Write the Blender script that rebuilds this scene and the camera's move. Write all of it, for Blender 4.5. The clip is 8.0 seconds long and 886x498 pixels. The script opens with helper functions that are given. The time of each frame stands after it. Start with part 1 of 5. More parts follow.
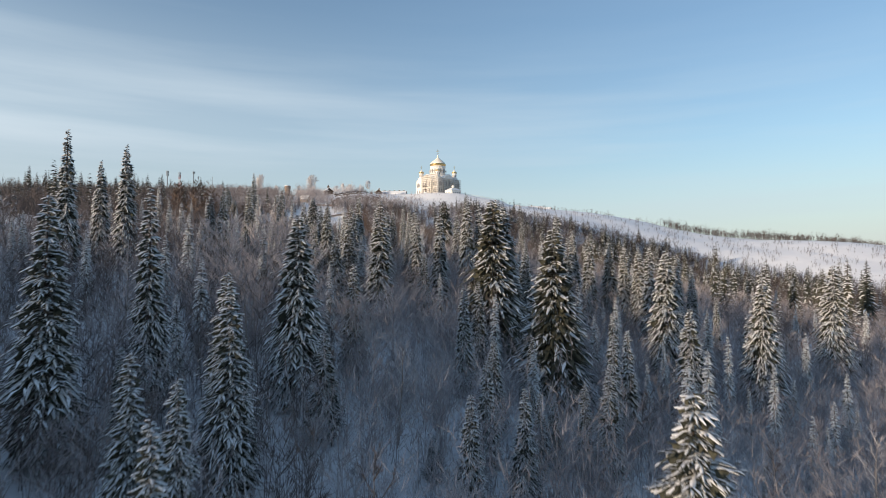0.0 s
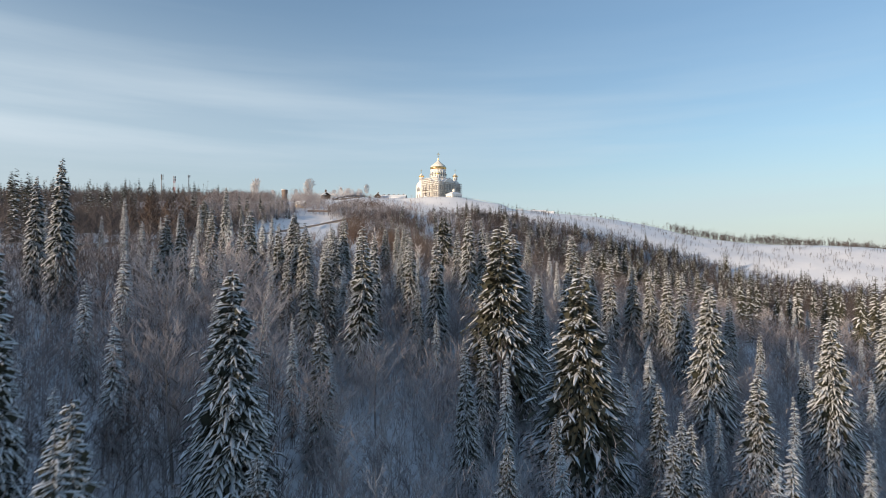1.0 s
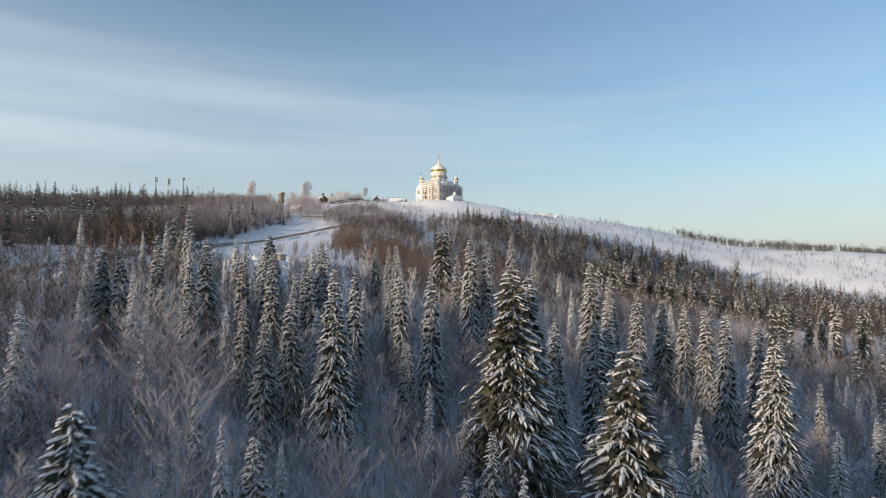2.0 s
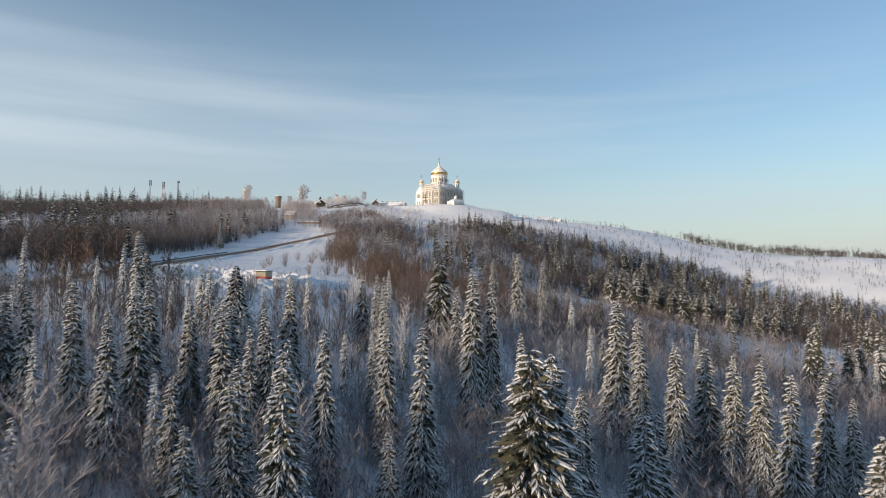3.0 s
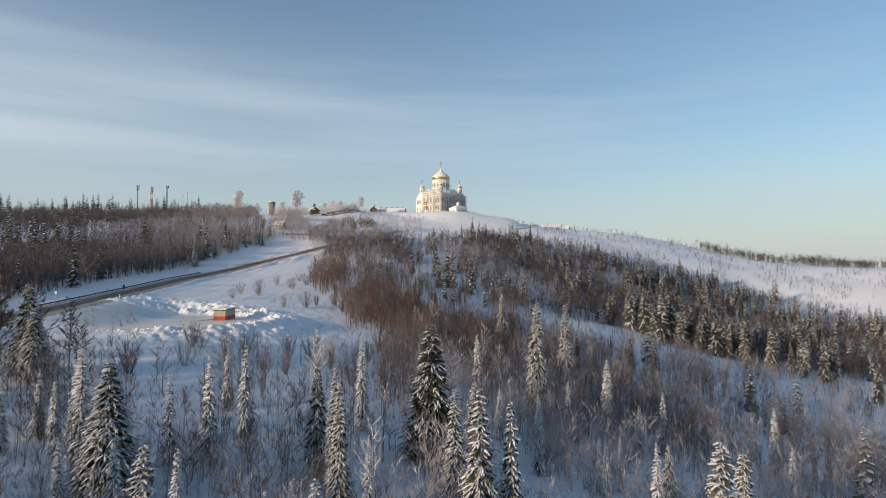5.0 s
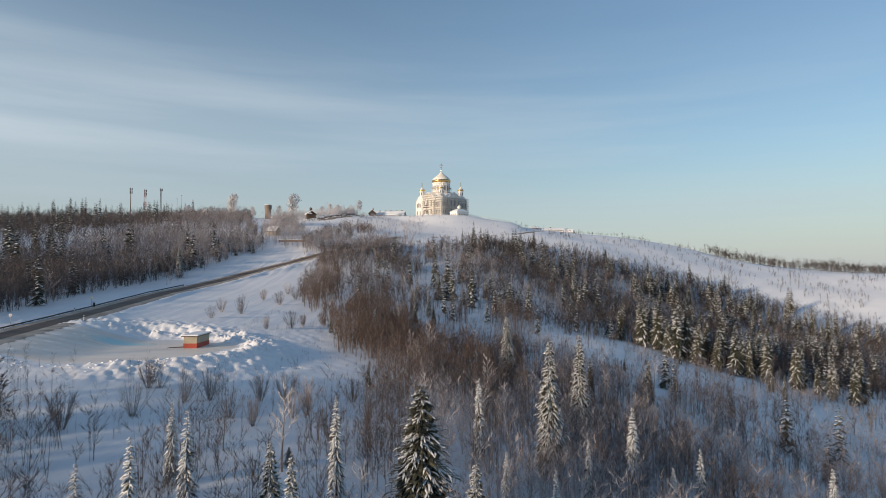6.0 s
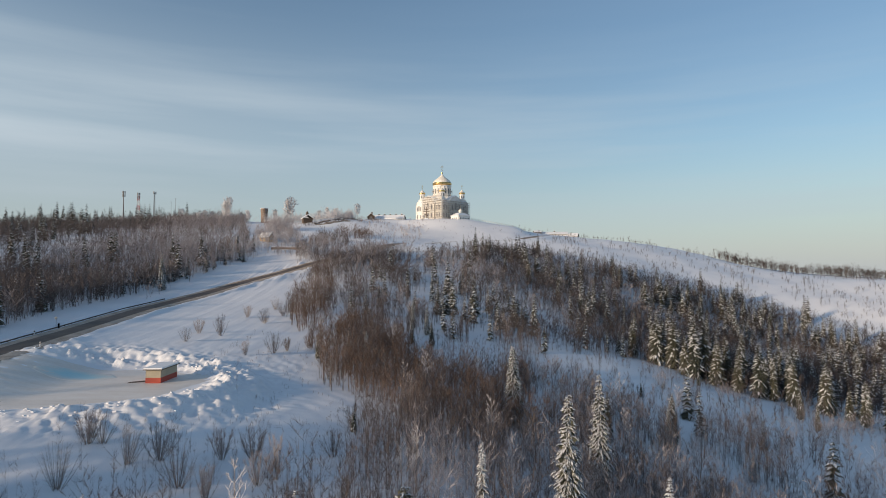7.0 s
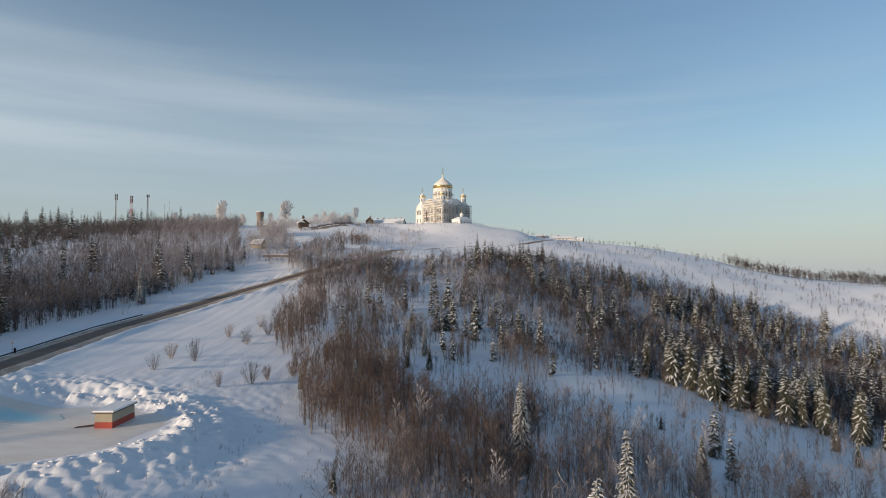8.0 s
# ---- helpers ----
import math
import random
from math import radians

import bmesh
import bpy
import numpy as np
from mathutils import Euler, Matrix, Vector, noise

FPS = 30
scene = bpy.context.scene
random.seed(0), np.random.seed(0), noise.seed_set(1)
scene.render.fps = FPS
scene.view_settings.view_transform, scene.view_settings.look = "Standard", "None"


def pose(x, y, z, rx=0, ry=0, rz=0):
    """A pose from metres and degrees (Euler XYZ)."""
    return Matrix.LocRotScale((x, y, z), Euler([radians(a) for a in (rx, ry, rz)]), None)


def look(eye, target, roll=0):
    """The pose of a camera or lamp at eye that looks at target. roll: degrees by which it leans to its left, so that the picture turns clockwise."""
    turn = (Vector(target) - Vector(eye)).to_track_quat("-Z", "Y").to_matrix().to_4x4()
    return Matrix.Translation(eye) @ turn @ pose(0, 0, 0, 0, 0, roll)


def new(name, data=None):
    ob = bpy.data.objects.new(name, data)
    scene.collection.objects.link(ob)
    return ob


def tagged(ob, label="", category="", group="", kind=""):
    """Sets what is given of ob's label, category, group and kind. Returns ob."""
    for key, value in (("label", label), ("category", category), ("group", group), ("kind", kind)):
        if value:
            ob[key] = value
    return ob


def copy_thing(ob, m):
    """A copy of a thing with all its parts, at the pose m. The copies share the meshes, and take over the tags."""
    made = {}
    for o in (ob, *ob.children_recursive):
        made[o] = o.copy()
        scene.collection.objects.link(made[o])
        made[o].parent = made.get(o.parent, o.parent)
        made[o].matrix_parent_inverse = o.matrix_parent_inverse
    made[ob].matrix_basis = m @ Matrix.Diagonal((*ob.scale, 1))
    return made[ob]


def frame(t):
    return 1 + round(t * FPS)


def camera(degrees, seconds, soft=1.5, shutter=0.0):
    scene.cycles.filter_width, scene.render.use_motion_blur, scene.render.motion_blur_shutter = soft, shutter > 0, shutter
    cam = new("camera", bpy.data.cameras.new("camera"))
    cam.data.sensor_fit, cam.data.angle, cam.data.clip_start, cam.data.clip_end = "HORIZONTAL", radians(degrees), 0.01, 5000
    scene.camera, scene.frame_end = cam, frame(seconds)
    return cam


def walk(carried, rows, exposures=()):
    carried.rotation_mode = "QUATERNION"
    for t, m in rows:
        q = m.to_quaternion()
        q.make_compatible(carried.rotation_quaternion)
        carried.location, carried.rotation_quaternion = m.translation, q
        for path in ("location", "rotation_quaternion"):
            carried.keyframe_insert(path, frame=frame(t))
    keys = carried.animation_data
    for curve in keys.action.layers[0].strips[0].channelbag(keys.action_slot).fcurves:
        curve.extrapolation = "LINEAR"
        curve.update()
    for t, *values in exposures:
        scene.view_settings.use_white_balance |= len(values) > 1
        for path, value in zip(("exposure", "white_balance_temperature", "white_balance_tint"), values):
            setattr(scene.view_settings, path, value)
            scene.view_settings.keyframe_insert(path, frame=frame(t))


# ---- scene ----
cam = camera(72.0, 8.0, soft=0.9, shutter=0.25)
METRES, EYE, TILT, LEAN, TURN = 130.0, 30.0, 2.0, 0.0, 0.0
ROWS = [
    (0.0, 0.0000, 0.0000, 0.0000, 0.00, 0.00, 0.00),
    (0.5, 0.0018, 0.0615, 0.0166, 0.04, 0.05, 0.04),
    (1.0, 0.0039, 0.1234, 0.0333, 0.11, 0.11, 0.10),
    (1.5, 0.0060, 0.1852, 0.0502, 0.16, 0.12, 0.07),
    (3.0, 0.0122, 0.3686, 0.1041, 0.33, 0.18, 0.07),
    (3.5, 0.0143, 0.4298, 0.1201, 0.41, 0.19, 0.08),
    (4.0, 0.0162, 0.4915, 0.1365, 0.48, 0.21, 0.08),
    (4.5, 0.0181, 0.5535, 0.1523, 0.55, 0.21, 0.07),
    (6.0, 0.0261, 0.7394, 0.1997, 0.77, 0.23, 0.10),
    (6.5, 0.0282, 0.8012, 0.2159, 0.85, 0.25, 0.13),
    (7.0, 0.0306, 0.8636, 0.2309, 0.93, 0.26, 0.14),
    (7.5, 0.0333, 0.9271, 0.2450, 1.02, 0.30, 0.15),
    (8.0, 0.0349, 0.9887, 0.2608, 1.09, 0.30, 0.16),
]
walk(cam, [(t, pose(0, 0, EYE, TILT, LEAN, TURN) @ pose(METRES * x, METRES * y, METRES * z, 90 + pitch, roll, yaw)) for t, x, y, z, yaw, pitch, roll in ROWS],
     exposures=[(0.0, 0.36), (1.5, 0.33), (3.5, 0.24), (4.5, 0.20), (6.5, 0.06), (8.0, 0.02)])

# ---- world, sun, exposure ----
SUN_DIR = Vector((-0.80, -0.58, 0.195)).normalized()      # towards the sun
sun = new("sun", bpy.data.lights.new("sun", "SUN"))
sun.data.energy, sun.data.angle, sun.data.color = 4.2, radians(4.0), (1.0, 0.78, 0.56)
sun.matrix_world = look(SUN_DIR * 800, (0, 0, 0))

world = bpy.data.worlds.new("world")
scene.world = world
world.use_nodes = True
wn, wl = world.node_tree.nodes, world.node_tree.links
wn.clear()
w_out, w_bg, w_sky = wn.new("ShaderNodeOutputWorld"), wn.new("ShaderNodeBackground"), wn.new("ShaderNodeTexSky")
w_sky.sky_type, w_sky.sun_disc = "NISHITA", False
w_sky.sun_elevation = math.asin(SUN_DIR.z)
w_sky.sun_rotation = math.atan2(SUN_DIR.x, SUN_DIR.y)
w_sky.altitude, w_sky.air_density, w_sky.dust_density, w_sky.ozone_density = 300, 1.2, 0.4, 3.0
w_bg.inputs["Strength"].default_value = 0.138
# thin streaks of high cloud: noise stretched along the horizon
w_co, w_map, w_noise, w_ramp = wn.new("ShaderNodeTexCoord"), wn.new("ShaderNodeMapping"), wn.new("ShaderNodeTexNoise"), wn.new("ShaderNodeValToRGB")
w_mix = wn.new("ShaderNodeMixRGB")
w_map.inputs["Scale"].default_value = (0.8, 0.8, 11.0)
w_map.inputs["Rotation"].default_value = (0, radians(9), 0)
w_noise.inputs["Scale"].default_value, w_noise.inputs["Detail"].default_value, w_noise.inputs["Roughness"].default_value = 1.6, 6, 0.5
w_ramp.color_ramp.elements[0].position, w_ramp.color_ramp.elements[0].color = 0.44, (0, 0, 0, 1)
w_ramp.color_ramp.elements[1].position, w_ramp.color_ramp.elements[1].color = 0.68, (0.42, 0.42, 0.42, 1)
w_mix.inputs["Color2"].default_value = (3.75, 4.4, 4.9, 1)
# pale winter haze that thickens towards the horizon
w_sep, w_haze, w_mix2 = wn.new("ShaderNodeSeparateXYZ"), wn.new("ShaderNodeValToRGB"), wn.new("ShaderNodeMixRGB")
for pos, v in ((0.0, 0.88), (0.08, 0.56), (0.2, 0.18), (0.4, 0.08), (0.65, 0.10)):
    e = w_haze.color_ramp.elements[0] if pos == 0 else w_haze.color_ramp.elements.new(pos)
    e.position, e.color = pos, (v, v, v, 1)
w_haze.color_ramp.elements[-1].color = (0.1, 0.1, 0.1, 1)
w_mix2.inputs["Color2"].default_value = (3.12, 3.46, 3.74, 1)
# a pale veil of cloud that lies low in the sky on the sun's side
w_tilt, w_off, w_gauss, w_exp, w_side, w_veil = (wn.new("ShaderNodeMath") for _ in range(6))
for node, op, a, b in ((w_tilt, "MULTIPLY_ADD", 0.06, -0.18), (w_off, "ADD", 0, 0), (w_gauss, "MULTIPLY", 0, 0), (w_exp, "MULTIPLY", -58.0, 0), (w_side, "MULTIPLY_ADD", -0.62, 0.18), (w_veil, "MULTIPLY", 0, 0)):
    node.operation = op
    node.inputs[1].default_value = a
    node.inputs[2].default_value = b
w_side.use_clamp = True
w_pow = wn.new("ShaderNodeMath")
w_pow.operation = "EXPONENT"
w_streak = wn.new("ShaderNodeMath")
w_streak.operation = "MULTIPLY"
w_add = wn.new("ShaderNodeMath")
w_add.operation, w_add.use_clamp = "ADD", True
for a, b in ((w_sep.outputs["X"], w_tilt.inputs[0]), (w_tilt.outputs[0], w_off.inputs[0]), (w_sep.outputs["Z"], w_off.inputs[1]), (w_off.outputs[0], w_gauss.inputs[0]), (w_off.outputs[0], w_gauss.inputs[1]),
             (w_gauss.outputs[0], w_exp.inputs[0]), (w_exp.outputs[0], w_pow.inputs[0]), (w_sep.outputs["X"], w_side.inputs[0]), (w_pow.outputs[0], w_veil.inputs[0]), (w_side.outputs[0], w_veil.inputs[1]),
             (w_veil.outputs[0], w_add.inputs[0]), (w_ramp.outputs[0], w_streak.inputs[0]), (w_pow.outputs[0], w_streak.inputs[1]), (w_streak.outputs[0], w_add.inputs[1])):
    wl.new(a, b)
for a, b in ((w_co.outputs["Generated"], w_map.inputs[0]), (w_map.outputs[0], w_noise.inputs["Vector"]), (w_noise.outputs["Fac"], w_ramp.inputs[0]),
             (w_add.outputs[0], w_mix.inputs["Fac"]), (w_sky.outputs[0], w_mix.inputs["Color1"]), (w_mix.outputs[0], w_mix2.inputs["Color1"]),
             (w_co.outputs["Generated"], w_sep.inputs[0]), (w_sep.outputs["Z"], w_haze.inputs[0]), (w_haze.outputs[0], w_mix2.inputs["Fac"]),
             (w_mix2.outputs[0], w_bg.inputs["Color"]), (w_bg.outputs[0], w_out.inputs[0])):
    wl.new(a, b)


# ---- materials ----
def material(name, colour, second=None, scale=1.0, rough=0.7, metal=0.0, bump=0.0, fine=8.0, amount=0.5, random_by="", stretch=(1, 1, 1), soft=0.0):
    """A surface whose colour wanders between two values at two scales, with fine relief."""
    m = bpy.data.materials.new(name)
    m.use_nodes = True
    n, l = m.node_tree.nodes, m.node_tree.links
    b = n["Principled BSDF"]
    b.inputs["Roughness"].default_value, b.inputs["Metallic"].default_value = rough, metal
    second = second or tuple(c * 0.75 for c in colour)
    co, mp = n.new("ShaderNodeTexCoord"), n.new("ShaderNodeMapping")
    mp.inputs["Scale"].default_value = stretch
    geo = n.new("ShaderNodeNewGeometry")
    l.new(geo.outputs["Position"], mp.inputs[0])
    big, small = n.new("ShaderNodeTexNoise"), n.new("ShaderNodeTexNoise")
    big.inputs["Scale"].default_value, big.inputs["Detail"].default_value = scale, 5
    small.inputs["Scale"].default_value, small.inputs["Detail"].default_value = scale * fine, 4
    l.new(mp.outputs[0], big.inputs["Vector"]), l.new(mp.outputs[0], small.inputs["Vector"])
    add = n.new("ShaderNodeMath")
    add.operation = "MULTIPLY_ADD"
    l.new(small.outputs["Fac"], add.inputs[0])
    add.inputs[1].default_value = 0.5
    l.new(big.outputs["Fac"], add.inputs[2])
    fac = add.outputs[0]
    if random_by:
        src = geo.outputs["Random Per Island"] if random_by == "island" else n.new("ShaderNodeObjectInfo").outputs["Random"]
        mixr = n.new("ShaderNodeMath")
        mixr.operation = "MULTIPLY_ADD"
        l.new(src, mixr.inputs[0])
        mixr.inputs[1].default_value = 0.45 if random_by == "object" else 0.10
        l.new(fac, mixr.inputs[2])
        fac = mixr.outputs[0]
    rng = n.new("ShaderNodeMapRange")
    rng.inputs["From Min"].default_value = 0.75 - 0.5 * amount + (0.2 if random_by == "object" else 0.05 if random_by else 0)
    rng.inputs["From Max"].default_value = 0.75 + 0.5 * amount + (0.2 if random_by == "object" else 0.05 if random_by else 0)
    l.new(fac, rng.inputs["Value"])
    mix = n.new("ShaderNodeMixRGB")
    mix.inputs["Color1"].default_value, mix.inputs["Color2"].default_value = (*colour, 1), (*second, 1)
    l.new(rng.outputs[0], mix.inputs["Fac"]), l.new(mix.outputs[0], b.inputs["Base Color"])
    if soft:                                               # round twigs: their shading leans towards the upright
        lean = n.new("ShaderNodeVectorMath")
        lean.operation = "MULTIPLY_ADD"
        lean.inputs[1].default_value, lean.inputs[2].default_value = (1 - soft,) * 3, (0, 0, soft)
        unit = n.new("ShaderNodeVectorMath")
        unit.operation = "NORMALIZE"
        l.new(geo.outputs["Normal"], lean.inputs[0]), l.new(lean.outputs[0], unit.inputs[0]), l.new(unit.outputs[0], b.inputs["Normal"])
    if bump:
        bp = n.new("ShaderNodeBump")
        bp.inputs["Strength"].default_value, bp.inputs["Distance"].default_value = min(1, bump * 2), bump
        l.new(add.outputs[0], bp.inputs["Height"]), l.new(bp.outputs[0], b.inputs["Normal"])
    return m


SNOW = material("snow", (0.88, 0.885, 0.90), (0.82, 0.825, 0.845), 0.12, 0.55, bump=0.14, fine=20)
SNOW_TREE = material("snow_on_boughs", (0.88, 0.89, 0.91), (0.76, 0.77, 0.79), 1.2, 0.6, bump=0.05)
SNOW_ROOF = material("roof_snow", (0.86, 0.87, 0.88), (0.8, 0.81, 0.82), 0.5, 0.55, bump=0.04)
PACKED = material("packed_snow", (0.86, 0.81, 0.75), (0.74, 0.66, 0.57), 0.22, 0.5, bump=0.12, fine=8, stretch=(0.35, 1.8, 1))
ASPHALT = material("asphalt", (0.075, 0.057, 0.044), (0.16, 0.12, 0.088), 0.25, 0.6, bump=0.01, fine=12)
SLUSH = material("dirty_slush", (0.27, 0.20, 0.14), (0.56, 0.49, 0.41), 0.35, 0.6, bump=0.05)
BARK = material("spruce_bark", (0.075, 0.052, 0.040), (0.14, 0.11, 0.09), 2.0, 0.9, bump=0.02, stretch=(1, 1, 0.3))
NEEDLES = material("spruce_needles", (0.034, 0.040, 0.029), (0.085, 0.081, 0.053), 1.5, 0.8, random_by="object")
BARE_BARK = material("bare_bark", (0.16, 0.13, 0.115), (0.30, 0.27, 0.25), 1.5, 0.9, random_by="object")
TWIG_BROWN = material("bare_twigs", (0.088, 0.068, 0.061), (0.18, 0.148, 0.138), 0.05, 0.9, random_by="island", fine=20, soft=0.5)
TWIG_RED = material("willow_twigs", (0.105, 0.067, 0.048), (0.178, 0.12, 0.088), 0.06, 0.9, random_by="island", fine=20, soft=0.45)
TWIG_FROST = material("frosted_twigs", (0.40, 0.365, 0.365), (0.68, 0.655, 0.66), 0.05, 0.8, random_by="island", fine=20, soft=0.3)
HOAR = material("hoar_frost", (0.62, 0.59, 0.58), (0.84, 0.82, 0.82), 0.1, 0.8, random_by="island", fine=20)
TWIG_GREY = material("rimed_twigs", (0.205, 0.175, 0.175), (0.41, 0.375, 0.38), 0.05, 0.9, random_by="island", fine=20, soft=0.4)
TWIG_RIME = material("pale_rimed_twigs", (0.26, 0.226, 0.224), (0.52, 0.48, 0.485), 0.05, 0.9, random_by="island", fine=20, soft=0.3)
TWIG_DARK = material("dark_bare_twigs", (0.062, 0.049, 0.044), (0.135, 0.110, 0.102), 0.05, 0.9, random_by="island", fine=20, soft=0.5)
PLASTER = material("white_plaster", (0.82, 0.80, 0.765), (0.71, 0.685, 0.64), 0.25, 0.8, bump=0.01)
TRIM_W = material("white_trim", (0.82, 0.80, 0.75), (0.74, 0.71, 0.66), 0.6, 0.7)
GLASS = material("window_glass", (0.12, 0.125, 0.14), (0.20, 0.205, 0.22), 0.4, 0.15)
GOLD = material("gilded_metal", (0.74, 0.52, 0.22), (0.66, 0.45, 0.18), 0.5, 0.32, metal=1.0)
DOME = material("frosted_dome", (0.82, 0.81, 0.79), (0.82, 0.74, 0.58), 0.22, 0.5)
STEEL = material("grey_steel", (0.42, 0.42, 0.42), (0.52, 0.51, 0.50), 0.8, 0.5, metal=0.6)
TUBES = material("frosted_scaffold_tubes", (0.50, 0.49, 0.47), (0.68, 0.67, 0.65), 0.8, 0.6)
PLANK = material("scaffold_boards", (0.40, 0.35, 0.29), (0.62, 0.58, 0.53), 0.8, 0.8)
TIMBER = material("dark_timber", (0.07, 0.048, 0.036), (0.13, 0.095, 0.07), 1.0, 0.85, bump=0.01)
EARTH = material("bare_earth", (0.16, 0.11, 0.075), (0.42, 0.37, 0.32), 0.25, 0.9, bump=0.15)
BRICK = material("brown_brick", (0.19, 0.135, 0.10), (0.28, 0.21, 0.165), 0.8, 0.85, bump=0.02)
RED_PAINT = material("red_paint", (0.46, 0.075, 0.045), (0.34, 0.06, 0.04), 0.7, 0.7)
CREAM_PAINT = material("cream_paint", (0.46, 0.40, 0.29), (0.38, 0.335, 0.255), 0.7, 0.75)
OCHRE = material("ochre_wall", (0.52, 0.37, 0.19), (0.44, 0.32, 0.18), 0.7, 0.8)
DARK_STEEL = material("dark_weathered_steel", (0.12, 0.12, 0.125), (0.2, 0.195, 0.19), 1.0, 0.6)
MAST_RED = material("mast_red", (0.55, 0.12, 0.08), (0.45, 0.11, 0.08), 1.0, 0.6)
MAST_WHITE = material("mast_white", (0.75, 0.73, 0.70), (0.62, 0.60, 0.58), 1.0, 0.6)


def fading_patch(name, middle, rim, centre, half):
    """A stain strongest at its centre that fades unevenly towards its rim."""
    m = bpy.data.materials.new(name)
    m.use_nodes = True
    n, l = m.node_tree.nodes, m.node_tree.links
    geo, off, size, far_, noise, add, ramp, mix = (n.new("ShaderNode" + k) for k in ("NewGeometry", "VectorMath", "VectorMath", "VectorMath", "TexNoise", "Math", "MapRange", "MixRGB"))
    off.operation, size.operation, far_.operation, add.operation = "SUBTRACT", "DIVIDE", "LENGTH", "MULTIPLY_ADD"
    off.inputs[1].default_value, size.inputs[1].default_value = (*centre, 0), (*half, 1e6)
    noise.inputs["Scale"].default_value, noise.inputs["Detail"].default_value = 0.35, 5
    add.inputs[1].default_value = 0.8
    ramp.inputs["From Min"].default_value, ramp.inputs["From Max"].default_value = 0.75, 1.4
    mix.inputs["Color1"].default_value, mix.inputs["Color2"].default_value = (*middle, 1), (*rim, 1)
    b = n["Principled BSDF"]
    b.inputs["Roughness"].default_value = 0.45
    for a, c in ((geo.outputs["Position"], off.inputs[0]), (off.outputs[0], size.inputs[0]), (size.outputs[0], far_.inputs[0]), (geo.outputs["Position"], noise.inputs["Vector"]), (noise.outputs["Fac"], add.inputs[0]),
                 (far_.outputs["Value"], add.inputs[2]), (add.outputs[0], ramp.inputs["Value"]), (ramp.outputs[0], mix.inputs["Fac"]), (mix.outputs[0], b.inputs["Base Color"])):
        l.new(a, c)
    return m


ICE_SPOT = (-72.0, 234.0)
TINTED_ICE = fading_patch("tinted_ice", (0.42, 0.69, 0.73), (0.79, 0.73, 0.65), ICE_SPOT, (8.0, 4.4))


# ---- mesh tools ----
class Shape:
    """Collects faces for one mesh."""

    def __init__(self):
        self.v, self.f, self.m = [], [], []

    def add(self, verts, faces, mat=0):
        k = len(self.v)
        self.v += [tuple(p) for p in verts]
        self.f += [tuple(i + k for i in f) for f in faces]
        self.m += [mat] * len(faces)
        return self

    def box(self, c, s, turn=0.0, mat=0, taper=1.0):
        """A block on its base centre c, of size s, turned about z."""
        ca, sa = math.cos(turn), math.sin(turn)
        pts = []
        for dz, k in ((0, 1), (s[2], taper)):
            for dx, dy in ((-1, -1), (1, -1), (1, 1), (-1, 1)):
                x, y = dx * s[0] / 2 * k, dy * s[1] / 2 * k
                pts.append((c[0] + x * ca - y * sa, c[1] + x * sa + y * ca, c[2] + dz))
        return self.add(pts, [(3, 2, 1, 0), (4, 5, 6, 7), (0, 1, 5, 4), (1, 2, 6, 5), (2, 3, 7, 6), (3, 0, 4, 7)], mat)

    def tube(self, p, q, r0, r1=None, n=5, mat=0, caps=False):
        p, q = Vector(p), Vector(q)
        r1 = r0 if r1 is None else r1
        d = (q - p).normalized()
        a = d.orthogonal().normalized()
        b = d.cross(a)
        pts = [c + (a * math.cos(2 * math.pi * i / n) + b * math.sin(2 * math.pi * i / n)) * r for c, r in ((p, r0), (q, r1)) for i in range(n)]
        faces = [(i, (i + 1) % n, n + (i + 1) % n, n + i) for i in range(n)]
        if caps:
            faces += [tuple(range(n))[::-1], tuple(range(n, 2 * n))]
        return self.add(pts, faces, mat)

    def lathe(self, profile, n=24, c=(0, 0, 0), mat=0, start=0.0):
        """Turns (radius, height) pairs about the z axis through c."""
        pts = [(c[0] + r * math.cos(start + 2 * math.pi * i / n), c[1] + r * math.sin(start + 2 * math.pi * i / n), c[2] + z) for r, z in profile for i in range(n)]
        faces = [(k * n + i, k * n + (i + 1) % n, (k + 1) * n + (i + 1) % n, (k + 1) * n + i) for k in range(len(profile) - 1) for i in range(n)]
        faces += [tuple(range(n))[::-1], tuple(range((len(profile) - 1) * n, len(profile) * n))]
        return self.add(pts, faces, mat)

    def gable(self, c, s, rise, turn=0.0, mat=0, over=0.4, thick=0.3):
        """A pitched roof of two thick slopes over a block of size s; the ridge runs along its y."""
        ca, sa = math.cos(turn), math.sin(turn)
        w, l = s[0] / 2 + over, s[1] / 2 + over
        drop = rise * over / (s[0] / 2)
        prof = [(-w, -drop), (0, rise), (w, -drop), (w, -drop + thick), (0, rise + thick), (-w, -drop + thick)]
        pts = [(c[0] + x * ca - y * sa, c[1] + x * sa + y * ca, c[2] + z) for y in (-l, l) for x, z in prof]
        faces = [(i, (i + 1) % 6, 6 + (i + 1) % 6, 6 + i) for i in range(6)] + [(0, 5, 4, 1), (1, 4, 3, 2), (7, 10, 11, 6), (8, 9, 10, 7)]
        return self.add(pts, faces, mat)

    def mesh(self, name, *mats, smooth=False):
        me = bpy.data.meshes.new(name)
        me.from_pydata(self.v, [], self.f)
        for m in mats:
            me.materials.append(m)
        if len(mats) > 1:
            me.polygons.foreach_set("material_index", self.m)
        me.polygons.foreach_set("use_smooth", [smooth] * len(self.f))
        me.update()
        return me


